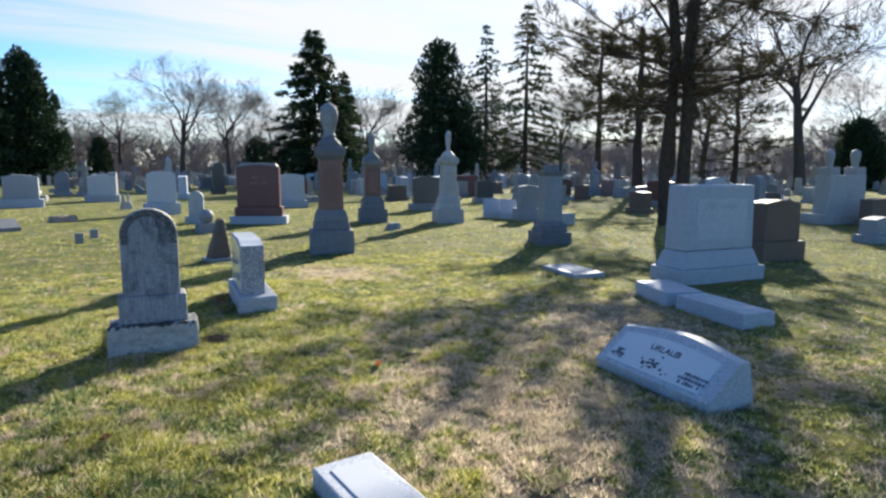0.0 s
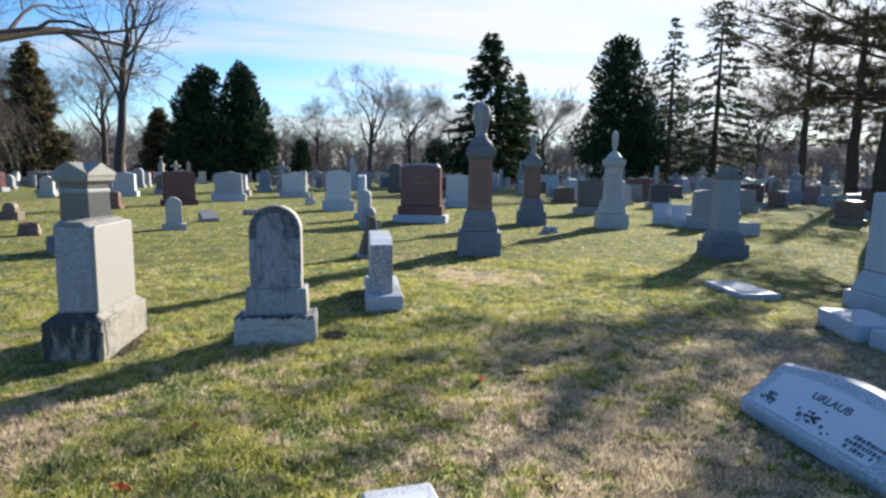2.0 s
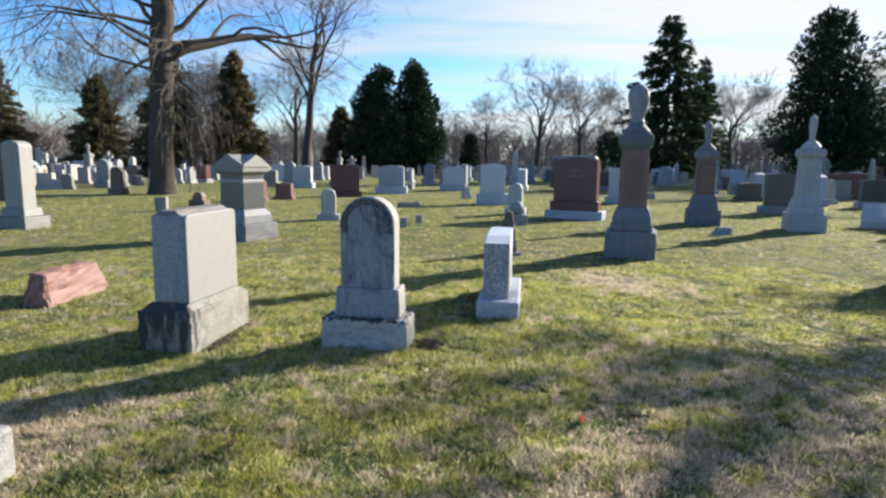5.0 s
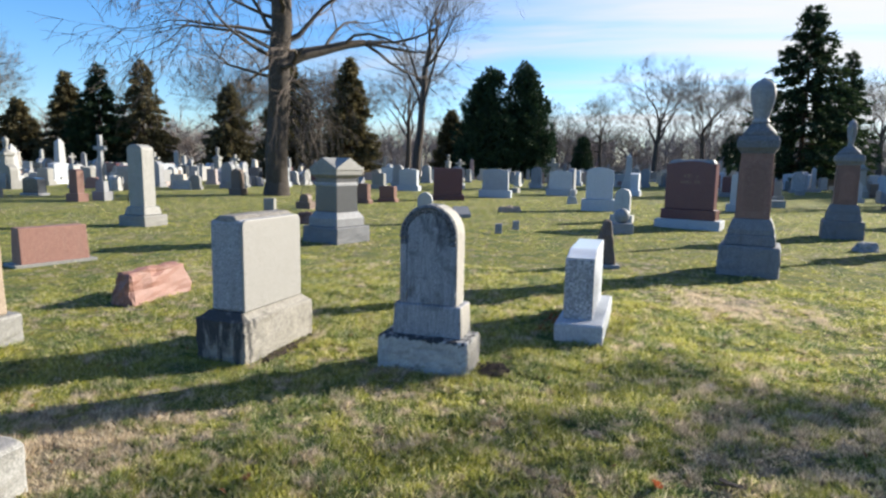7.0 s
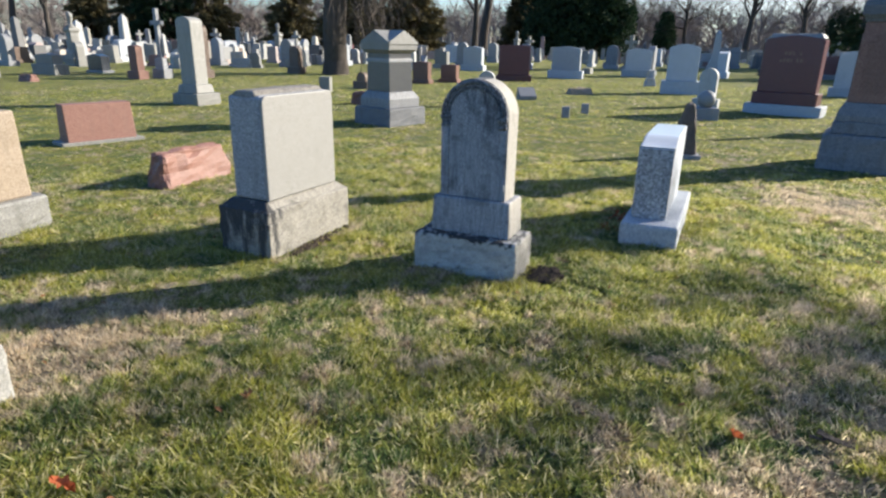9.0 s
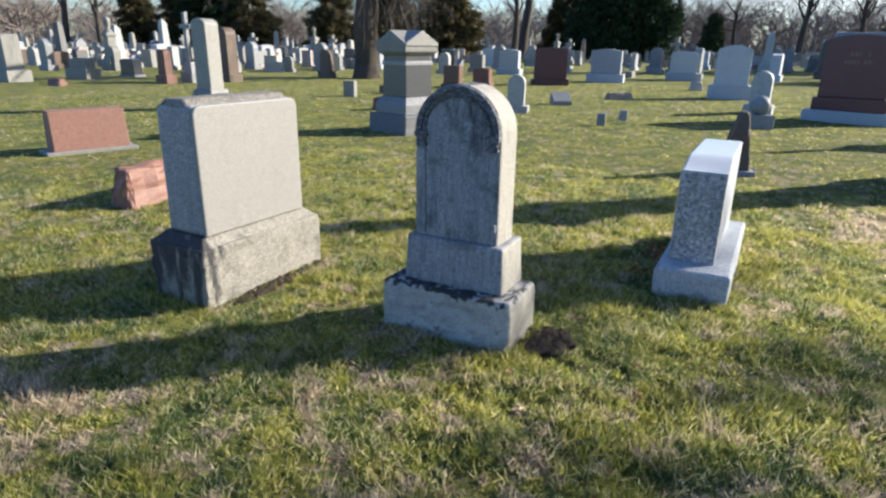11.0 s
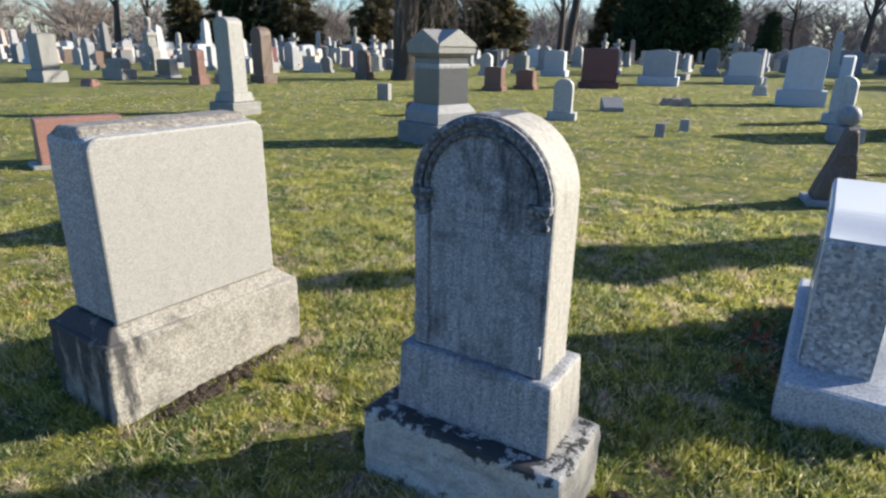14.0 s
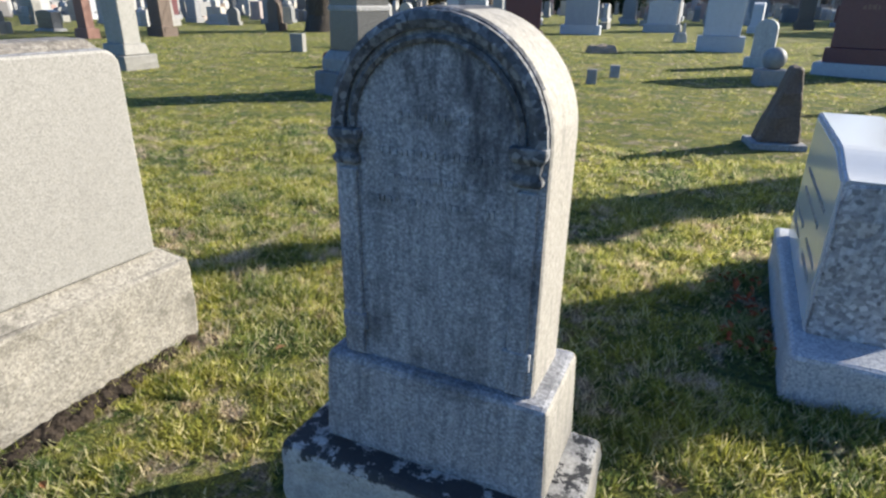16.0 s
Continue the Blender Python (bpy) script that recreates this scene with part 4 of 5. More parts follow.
def tan_stone(m, w, h, d, mat, label):
    t = thing("headstone", m, label, "headstone")
    part("base", block(w + 0.16, d + 0.14, 0.30, z=-0.03, bevel=0.025, rough=0.03, cuts=4, seed=17), M_PALE, t, "rough pale base")
    part("die", block(w, d, h - 0.27, z=0.265, bevel=0.02, rough=0.012, cuts=4, top=(0.96, 0.96), seed=18), mat, t)


tan_stone(pose(-3.45, -0.70, 0, 0, 0, 90), 0.62, 0.97, 0.34, M_TAN, "tan sandstone headstone on a rough base")
tan_stone(pose(-1.205, -2.56, 0, 0, 0, 90), 0.55, 1.0, 0.34, M_PINK, "pinkish granite headstone on a rough pale base")
boulder(pose(-3.42, 1.52, 0, 0, 0, 89), 1.0, 0.36, 0.37, M_PINK, "rough pink granite marker with a slanting face", seed=6)
def brown_slab(m):
    t = thing("headstone", m, "low smooth pinkish brown granite headstone on a thin footing", "headstone")
    part("footing", block(1.16, 0.44, 0.08, z=-0.03, bevel=0.01), M_PALE, t)
    part("die", block(0.97, 0.34, 0.54, z=0.045, bevel=0.012, top=(0.98, 0.72)), M_PINK, t)


brown_slab(pose(-6.52, 2.98, 0, 0, 0, 70))


def peaked_rock(m, label):
    t = thing("rock_marker", m, label, "grave marker")
    part("footing", block(0.5, 0.42, 0.09, z=-0.03, bevel=0.012), M_GREY, t)
    body = block(0.40, 0.30, 0.72, z=0.055, bevel=0.03, rough=0.04, cuts=5, top=(0.22, 0.55), seed=23)
    for v in body.verts:                               # the peak stands over one side
        v.co.x += 0.06 * max(0.0, v.co.z - 0.055) / 0.72
    part("body", body, M_BROWN, t, "rough brown granite")


peaked_rock(pose(1.75, 5.75, 0, 0, 0, 10), "rough brown granite marker narrowing to a peak")


def ball_marker(m):
    t = thing("ball_monument", m, "small grey stone marker with a ball on a block", "monument")
    part("base", block(0.5, 0.42, 0.3, z=-0.03, bevel=0.02, rough=0.01, cuts=2, seed=2), M_GREY, t)
    part("ball", lathe([(0.02, 0.26)] + [(0.19 * math.sin(math.pi * i / 12), 0.44 - 0.19 * math.cos(math.pi * i / 12)) for i in range(1, 12)] + [(0.02, 0.63)], 20), M_GREY, t, smooth=True)


ball_marker(pose(2.2, 11.0, 0, 0, 0, 10))
tablet_stone(pose(2.3, 14.2, 0, 0, 0, -10), 0.44, 1.0, 0.26, M_WHITE, "small white marble headstone", 0.22)
tablet_stone(pose(-2.95, 11.3, 0, 0, 0, 12), 0.40, 0.86, 0.3, M_WHITE, "small bright white marble headstone", 0.16)
for x, y, h in ((-0.66, 9.8, 0.24), (-0.4, 10.9, 0.22)):
    flat_marker(pose(x, y, 0, 0, 0, 8), 0.17, 0.12, h, "tiny grey stone foot marker", M_GREY, False, "foot markers")
boulder(pose(6.98, 9.6, 0, 0, 0, 20), 0.42, 0.3, 0.2, M_GREY, "small rough grey stone in the grass", seed=9)
block_stone(pose(11.6, 16.7, 0, 0, 0, -14), 1.15, 1.4, 0.4, M_BLACK, M_GREY, "dark polished granite headstone on a grey base", 0.28, 0.3)
block_stone(pose(19.6, 27.0, 0, 0, 0, -14), 1.5, 1.35, 0.5, M_MAROON, M_MAROON, "dark maroon granite headstone", 0.2, 0.2)
for x, y in ((11.82, 12.0), (12.1, 11.35)):
    slant_stone(pose(x, y, 0, 0, 0, -30), 0.58, 0.66, 0.5, M_BLUE, "blue grey granite slant headstone, one of a pair", "slant pair")
block_stone(pose(12.35, 10.6, 0, 0, 0, -20), 0.62, 1.18, 0.4, M_GREY, M_GREY, "grey granite headstone with a stepped base", 0.4, 0.24)
flat_marker(pose(12.4, 8.75, 0, 0, 0, -20), 0.6, 0.4, 0.35, "low white marble marker", M_WHITE, False)
block_stone(pose(11.2, 1.15, 0, 0, 0, -6), 0.92, 1.14, 0.44, M_BROWN, M_BROWN, "brown granite headstone on a rough dark base", 0.36, 0.2)
block_stone(pose(25.0, 10.4, 0, 0, 0, -10), 1.1, 0.76, 0.5, M_BLACK, M_GREY, "low dark granite headstone", 0.16, 0.2)
block_stone(pose(16.0, 1.6, 0, 0, 0, -6), 0.9, 0.62, 0.4, M_GREY, M_GREY, "low grey granite headstone", 0.2, 0.2)
block_stone(pose(28.1, 19.5, 0, 0, 0, -20), 2.5, 0.78, 0.6, M_GREY, M_GREY, "long low grey granite family marker", 0.2, 0.2)
pillar_monument(pose(28.8, 25.3, 0, 0, 0, -14), 0.9, 2.3, M_GREY, M_GREY, M_GREY, "distant grey urn topped monument")


def twin_urn_monument(m):
    t = thing("twin_urn_monument", m, "wide white stone monument with urns on its ends", "monument")
    part("base", block(2.2, 1.0, 0.34, z=-0.03, bevel=0.02, rough=0.015, cuts=3, seed=41), M_WHITE, t)
    part("die", block(1.5, 0.6, 1.25, z=0.31, bevel=0.03, top=(0.96, 0.95)), M_WHITE, t)
    for s in (-1, 1):
        part("end_pillar", block(0.42, 0.5, 1.5, x=0.52 * s, y=-0.02, z=0.31, bevel=0.02, top=(0.94, 0.94)), M_WHITE, t)
        part("urn", lathe(urn_rings(0.32, 1.80), 14, x=0.52 * s), M_WHITE, t, smooth=True)


twin_urn_monument(pose(20.9, 5.2, 0, 0, 0, -14))
block_stone(pose(-3.5, 25.6, 0, 0, 0, 4), 1.3, 1.42, 0.5, M_BLUE, M_BLUE, "blue grey granite headstone with a low curved top", 0.36, 0.3, 0.1)
block_stone(pose(-0.55, 29.5, 0, 0, 0, 4), 1.25, 1.36, 0.5, M_BLUE, M_BLUE, "blue grey granite headstone on a dark base", 0.34, 0.3, 0.1)
block_stone(pose(1.6, 18.8, 0, 0, 0, 0), 0.98, 1.6, 0.42, M_BLUE, M_BLUE, "tall blue grey granite headstone", 0.42, 0.28, 0.12)
block_stone(pose(7.0, 20.8, 0, 0, 0, -10), 1.05, 1.48, 0.42, M_BLUE, M_BLUE, "pale blue grey granite headstone with a curved top", 0.3, 0.26, 0.08)
block_stone(pose(-5.1, 22.2, 0, 0, 0, 14), 1.3, 1.44, 0.6, M_MAROON, M_MAROON, "polished reddish granite block headstone", 0.24, 0.2, 0.02)
tablet_stone(pose(6.1, 36.6, 0, 0, 0, 0), 0.7, 2.1, 0.6, M_BLACK, "tall dark granite pillar headstone", 0.4)


def small_animal_marker(m):
    t = thing("carved_marker", m, "small white stone carved marker with two upright ears", "grave marker")
    part("body", block(0.46, 0.34, 0.36, z=-0.03, bevel=0.05, rough=0.03, cuts=3, top=(0.7, 0.7), seed=51), M_WHITE, t)
    for s in (-1, 1):
        part("upright", block(0.13, 0.13, 0.34, x=0.1 * s, z=0.28, bevel=0.03, top=(0.5, 0.5), rough=0.01, cuts=2, seed=52), M_WHITE, t)


small_animal_marker(pose(0.45, 22.3, 0, 0, 0, 20))
slant_stone(pose(-2.5, 13.8, 0, 0, 0, 30), 0.5, 0.32, 0.4, M_GREY, "low grey granite slant marker")
boulder(pose(-1.4, 16.5, 0, 0, 0, 30), 0.8, 0.5, 0.2, M_TAN, "low rough tan stone marker", seed=13)
flat_marker(pose(-8.57, 12.8, 0, 0, 0, 10), 0.34, 0.24, 0.45, "small pale upright foot marker", M_PALE, False)
tablet_stone(pose(-8.3, 14.7, 0, 0, 0, -4), 0.36, 0.52, 0.26, M_BROWN, "small weathered brown headstone", 0.24)
boulder(pose(-5.9, 10.1, 0, 0, 0, 10), 0.45, 0.36, 0.3, M_ROSE, "small rough brown stone marker", seed=15)
cross_stone(pose(-17.0, 14.8, 0, 0, 0, -4), 0.56, 2.5, M_GREY, "tall grey stone cross monument")
block_stone(pose(-17.3, 13.9, 0, 0, 0, -4), 0.42, 1.2, 0.3, M_PINK, M_PINK, "carved reddish granite headstone", 0.3, 0.2)
block_stone(pose(-21.7, 16.0, 0, 0, 0, -4), 0.9, 0.75, 0.4, M_BLACK, M_GREY, "dark granite headstone beside the open lawn", 0.1, 0.2)
block_stone(pose(-20.5, 24.0, 0, 0, 0, -4), 1.2, 0.5, 0.4, M_WHITE, M_WHITE, "low white stone marker", 0.12, 0.12)
tablet_stone(pose(-15.1, 20.9, 0, 0, 0, -4), 0.5, 1.22, 0.35, M_BROWN, "dark brown headstone near a tree trunk", 0.3)
obelisk(pose(-33.8, 28.6, 0, 0, 0, -4), 0.55, 2.9, M_WHITE, "white marble obelisk among distant stones")
obelisk(pose(-30.0, 22.0, 0, 0, 0, -4), 0.5, 2.3, M_WHITE, "white marble obelisk with a broad base")
tablet_stone(pose(-27.2, 19.5, 0, 0, 0, -4), 0.6, 1.2, 0.4, M_PALE, "pale granite headstone at the lawn edge", 0.4)
block_stone(pose(-22.0, 14.0, 0, 0, 0, -4), 1.1, 0.8, 0.4, M_PALE, M_PALE, "broad pale granite headstone", 0.4, 0.3)
boulder(pose(-19.0, 10.9, 0, 0, 0, -4), 0.7, 0.4, 0.24, M_PINK, "low rough pink stone marker", seed=19)

block_stone(pose(-22.3, 11.4, 0, 0, 0, -4), 0.85, 1.66, 0.6, M_PALE, M_PALE, "tall pale granite block headstone", 0.4, 0.35, 0.03)
block_stone(pose(-7.65, 18.2, 0, 0, 0, -4), 0.66, 0.8, 0.3, M_ROSE, M_ROSE, "small rose brown granite headstone", 0.14, 0.14, 0.03, group="brown pair")
block_stone(pose(-7.0, 19.5, 0, 0, 0, -4), 0.68, 0.68, 0.3, M_ROSE, M_ROSE, "low rose brown granite headstone", 0.14, 0.14, 0.03, group="brown pair")

# ---- distant field of stones ----
def far_field():
    far = [
        lambda: block_stone(pose(-9.5, 30, 0), 1.1, 1.3, 0.45, M_BLUE, M_BLUE, "distant blue grey granite headstone", 0.3, 0.25, 0.08, group="distant stones"),
        lambda: block_stone(pose(14.5, 33, 0), 0.8, 1.0, 0.4, M_PALE, M_PALE, "distant pale granite headstone", 0.25, 0.22, 0.04, group="distant stones"),
        lambda: block_stone(pose(9.5, 30, 0), 1.4, 1.2, 0.5, M_MAROON, M_GREY, "distant maroon granite headstone", 0.25, 0.3, 0.05, group="distant stones"),
        lambda: tablet_stone(pose(-12.5, 28, 0), 0.6, 1.1, 0.3, M_WHITE, "distant white marble tablet", 0.2, "distant stones"),
        lambda: tablet_stone(pose(-7.5, 34, 0), 0.75, 1.5, 0.35, M_GREY, "distant grey rounded tablet", 0.25, "distant stones"),
        lambda: obelisk(pose(3.5, 42, 0), 0.5, 2.6, M_WHITE, "distant white marble obelisk", "distant stones"),
        lambda: cross_stone(pose(-30, 33, 0), 0.8, 2.1, M_PALE, "distant pale stone cross", "distant stones"),
        lambda: pillar_monument(pose(17, 38, 0), 0.8, 2.6, M_PALE, M_PALE, M_PALE, "distant pale pillar with an urn", group="distant stones"),
        lambda: slant_stone(pose(6.5, 26.5, 0), 0.9, 0.6, 0.5, M_GREY, "distant low grey slant marker", "distant stones"),
        lambda: block_stone(pose(13.5, 24, 0), 1.0, 0.85, 0.4, M_BROWN, M_BROWN, "distant brown granite headstone", 0.2, 0.2, 0.03, group="distant stones"),
        lambda: flat_marker(pose(9.0, 24.5, 0), 0.7, 0.4, 0.3, "distant low pale marker", M_PALE, False, "distant stones"),
        lambda: block_stone(pose(-14.5, 33, 0), 0.9, 1.15, 0.4, M_BLACK, M_GREY, "distant dark granite headstone", 0.25, 0.2, 0.05, group="distant stones"),
    ]
    protos = [f() for f in far]
    rng = random.Random(11)
    weights = [6, 6, 3.5, 5, 7, 0.9, 1.0, 1.3, 5, 4, 5, 3]
    taken = [(-3.5, 25.6), (-0.55, 29.5), (1.6, 18.8), (7, 20.8), (-5.1, 22.2), (11.6, 16.7), (-13.4, 21.5), (6.1, 36.6), (28.1, 19.5)]

    def put(x, y):
        if any(math.hypot(x - a, y - b) < 1.25 for a, b in taken):
            return
        taken.append((x, y))
        p = rng.choices(protos, weights)[0]
        copy_thing(p, pose(x, y, 0, 0, 0, rng.choice((0, 90)) + rng.uniform(-8, 8) - 5))

    for row in range(11):                              # rows ahead and to the far side
        y = 31 + row * 2.6
        for k in range(12):
            put(rng.uniform(-62, 62) * (0.55 + row * 0.022), y + rng.uniform(-0.8, 0.8))
    for _ in range(95):                                # beyond the open lawn
        put(rng.uniform(-62, -19), rng.uniform(17, 52))
    for _ in range(45):                                # under the trees towards the sun
        put(rng.uniform(17, 60), rng.uniform(-8, 34))
    for _ in range(20):
        put(rng.uniform(13, 24), rng.uniform(14, 34))


far_field()


def far_headstones():
    """The crowd of stones too far off to count, each a small solid of its own shape."""
    rng = random.Random(19)
    vs, fs = [], []
    for k in range(2900):
        if k < 1800:
            x, y = rng.uniform(-75, 80), rng.uniform(46, 112)
        elif k < 2500:
            x, y = rng.uniform(-85, -19), rng.uniform(20, 60)
        else:
            x, y = rng.uniform(24, 80), rng.uniform(-12, 50)
        kind = rng.random()
        w, d, h = rng.uniform(0.4, 1.0), rng.uniform(0.25, 0.5), rng.uniform(0.55, 1.25)
        a = rng.gauss(0.2, 0.15) + rng.choice((0, math.pi / 2))
        rings = [(1.25, 1.3, 0.0), (1.25, 1.3, 0.18), (1.0, 1.0, 0.18), (0.97, 0.97, h)]
        if kind < 0.3:
            rings[3:] = [(1.0, 1.0, h * 0.75), (0.8, 0.97, h * 0.92), (0.4, 0.95, h)]
        elif kind < 0.36:
            w = d = rng.uniform(0.35, 0.5)
            h = rng.uniform(1.6, 2.6)
            rings = [(1.7, 1.7, 0.0), (1.7, 1.7, 0.35), (1.0, 1.0, 0.36), (0.7, 0.7, h * 0.93), (0.05, 0.05, h)]
        elif kind < 0.6:
            h = rng.uniform(0.2, 0.5)
            rings = [(1.0, 1.0, 0.0), (0.95, 0.9, h)]
        b = len(vs)
        ca, sa = math.cos(a), math.sin(a)
        for sx, sy, z in rings:
            for px, py in ((-1, -1), (1, -1), (1, 1), (-1, 1)):
                u, v = px * sx * w / 2, py * sy * d / 2
                vs.append((x + u * ca - v * sa, y + u * sa + v * ca, z - 0.03))
        for i in range(len(rings) - 1):
            for j in range(4):
                p, q = b + i * 4 + j, b + i * 4 + (j + 1) % 4
                fs.append((p, q, q + 4, p + 4))
        e = b + (len(rings) - 1) * 4
        fs.append((e, e + 1, e + 2, e + 3))
    me = bpy.data.meshes.new("far_headstones")
    me.from_pydata(vs, [], fs)
    me.materials.append(M_MIXED)
    tagged(new("far_headstones", me), "crowd of distant grey and white gravestones", "gravestones", kind="stuff")


far_headstones()


# ---- trees ----
def tubes(segs):
    """Tapered limbs (start, end, radius, radius) joined into one mesh's vertices and faces."""
    vs, fs = [], []
    for p, q, r0, r1 in segs:
        n = 8 if r0 > 0.12 else 5 if r0 > 0.03 else 3
        d = (q - p).normalized()
        u = d.orthogonal().normalized()
        w = d.cross(u)
        b = len(vs)
        for c, r in ((p, r0), (q + d * r1 * 0.3, r1)):
            for i in range(n):
                a = 2 * math.pi * i / n
                vs.append(c + (u * math.cos(a) + w * math.sin(a)) * r)
        for i in range(n):
            j = (i + 1) % n
            fs.append((b + i, b + j, b + n + j, b + n + i))
    return vs, fs


def mesh_part(name, vs, fs, material, parent, smooth=False):
    me = bpy.data.meshes.new(name)
    me.from_pydata([tuple(v) for v in vs], [], fs)
    if smooth:
        me.polygons.foreach_set("use_smooth", [True] * len(me.polygons))
    me.materials.append(material)
    ob = new(name, me)
    ob.parent = parent
    return ob


THIN = [0.007]      # finest twig radius


def limb(p, d, length, r, lev, top, rng, out, droop, spread):
    n = 5 if lev == 0 else 4 if lev < 3 else 3
    for i in range(n):
        lift = 0.045 if lev else 0.25
        d = (d + Vector((rng.gauss(0, 1), rng.gauss(0, 1), rng.gauss(0, 1))) * (0.05 if lev == 0 else 0.23) + Vector((0, 0, lift - droop * (lev >= 2)))).normalized()
        q = p + d * (length / n)
        r1 = r * (0.9 if lev == 0 else 0.82)
        out[0 if lev < 2 else 1].append((p, q, r, r1))
        p, r = q, r1
        if lev < top and i >= (2 if lev == 0 else 1):
            for _ in range(2 if lev == 0 else 1):
                side = d.orthogonal().normalized()
                side.rotate(Matrix.Rotation(rng.uniform(0, 2 * math.pi), 3, d))
                a = rng.uniform(0.5, 1.05) * spread
                c = (d * math.cos(a) + side * math.sin(a)).normalized()
                limb(p, c, length * rng.uniform(0.5, 0.78), max(r * rng.uniform(0.42, 0.62), THIN[0]), lev + 1, top, rng, out, droop, spread)
    if lev < top:
        for _ in range(2):
            side = d.orthogonal().normalized()
            side.rotate(Matrix.Rotation(rng.uniform(0, 2 * math.pi), 3, d))
            c = (d * 0.9 + side * rng.uniform(0.3, 0.6)).normalized()
            limb(p, c, length * rng.uniform(0.55, 0.75), max(r * 0.7, THIN[0]), lev + 1, top, rng, out, droop, spread)


def bare_tree(m, trunk_len, trunk_r, top, seed, label, droop=0.0, spread=1.0, name="bare_tree", group=""):
    t = thing(name, m, label, "tree", group)
    rng = random.Random(seed)
    out = ([], [])
    p = Vector((0, 0, -0.1))
    out[0].append((p, Vector((0, 0, 0.35)), trunk_r * 1.35, trunk_r))
    limb(Vector((0, 0, 0.3)), Vector((0, 0, 1)), trunk_len, trunk_r, 0, top, rng, out, droop, spread)
    vs, fs = tubes(out[0])
    mesh_part("trunk", vs, fs, M_BARK, t, True)
    vs, fs = tubes(out[1])
    mesh_part("crown", vs, fs, M_TWIG, t)
    return t


def sprays(anchor, way, size, rng, per=3, thin=0.3):
    """Small leafy triangles round each anchor, along way."""
    k = len(anchor)
    a = np.repeat(anchor, per, axis=0) + rng.normal(0, size * 0.25, (k * per, 3))
    d = np.repeat(way, per, axis=0) + rng.normal(0, 0.5, (k * per, 3))
    d /= np.linalg.norm(d, axis=1, keepdims=True)
    s = np.cross(d, rng.normal(0, 1, (k * per, 3)))
    s /= np.linalg.norm(s, axis=1, keepdims=True) + 1e-6
    ln = size * rng.uniform(0.6, 1.4, (k * per, 1))
    v = np.empty((k * per, 3, 3))
    v[:, 0], v[:, 1], v[:, 2] = a + s * ln * thin, a - s * ln * thin, a + d * ln
    return v.reshape(-1, 3)


def leaf_part(v, material, parent, name="crown"):
    n = len(v) // 3
    me = bpy.data.meshes.new(name)
    me.vertices.add(n * 3); me.loops.add(n * 3); me.polygons.add(n)
    me.vertices.foreach_set("co", v.astype(np.float32).ravel())
    me.loops.foreach_set("vertex_index", np.arange(n * 3, dtype=np.int32))
    me.polygons.foreach_set("loop_start", np.arange(0, n * 3, 3, dtype=np.int32))
    me.update(calc_edges=True)
    me.materials.append(material)
    ob = new(name, me)
    ob.parent = parent
    return ob


def dense_evergreen(m, h, r, seed, label, material, shape=0.75, low=0.06, count=9000, size=0.3, group=""):
    """A crown of upward sprays filling a tapering outline with lobes and gaps."""
    t = thing("evergreen_tree", m, label, "tree", group)
    rng = np.random.default_rng(seed)
    vs, fs = tubes([(Vector((0, 0, -0.1)), Vector((0, 0, h * 0.5)), r * 0.09, r * 0.05), (Vector((0, 0, h * 0.5)), Vector((0, 0, h * 0.95)), r * 0.05, 0.02)])
    mesh_part("trunk", vs, fs, M_PINEBARK, t, True)
    k = 110
    cu = (np.arange(k) + rng.uniform(0, 1, k)) / k           # boughs from the skirt to the tip
    cu = cu ** 1.15
    ca = rng.uniform(0, 2 * math.pi, k)
    cp = (1 - cu) ** shape * (0.6 + 0.4 * np.minimum(1, (cu + 0.03) / 0.16))
    size_k = r * (0.16 + 0.20 * cp) * rng.uniform(0.75, 1.25, k)
    reach = r * cp * rng.uniform(0.5, 0.88, k)
    centre = np.stack((reach * np.cos(ca), reach * np.sin(ca), h * (low + (0.93 - low) * cu)), 1)
    pick = rng.choice(k, count, p=size_k ** 2 / np.sum(size_k ** 2))
    d = rng.normal(0, 1, (count, 3))
    d /= np.linalg.norm(d, axis=1, keepdims=True)
    pts = centre[pick] + d * (size_k[pick] * rng.uniform(0.45, 1.0, count) ** 0.5)[:, None] * np.array((1.0, 1.0, 1.15))
    way = d + np.array((0.0, 0.0, 0.5))
    leaf_part(sprays(pts, way, size, rng, 4, 0.28), material, t)
    return t


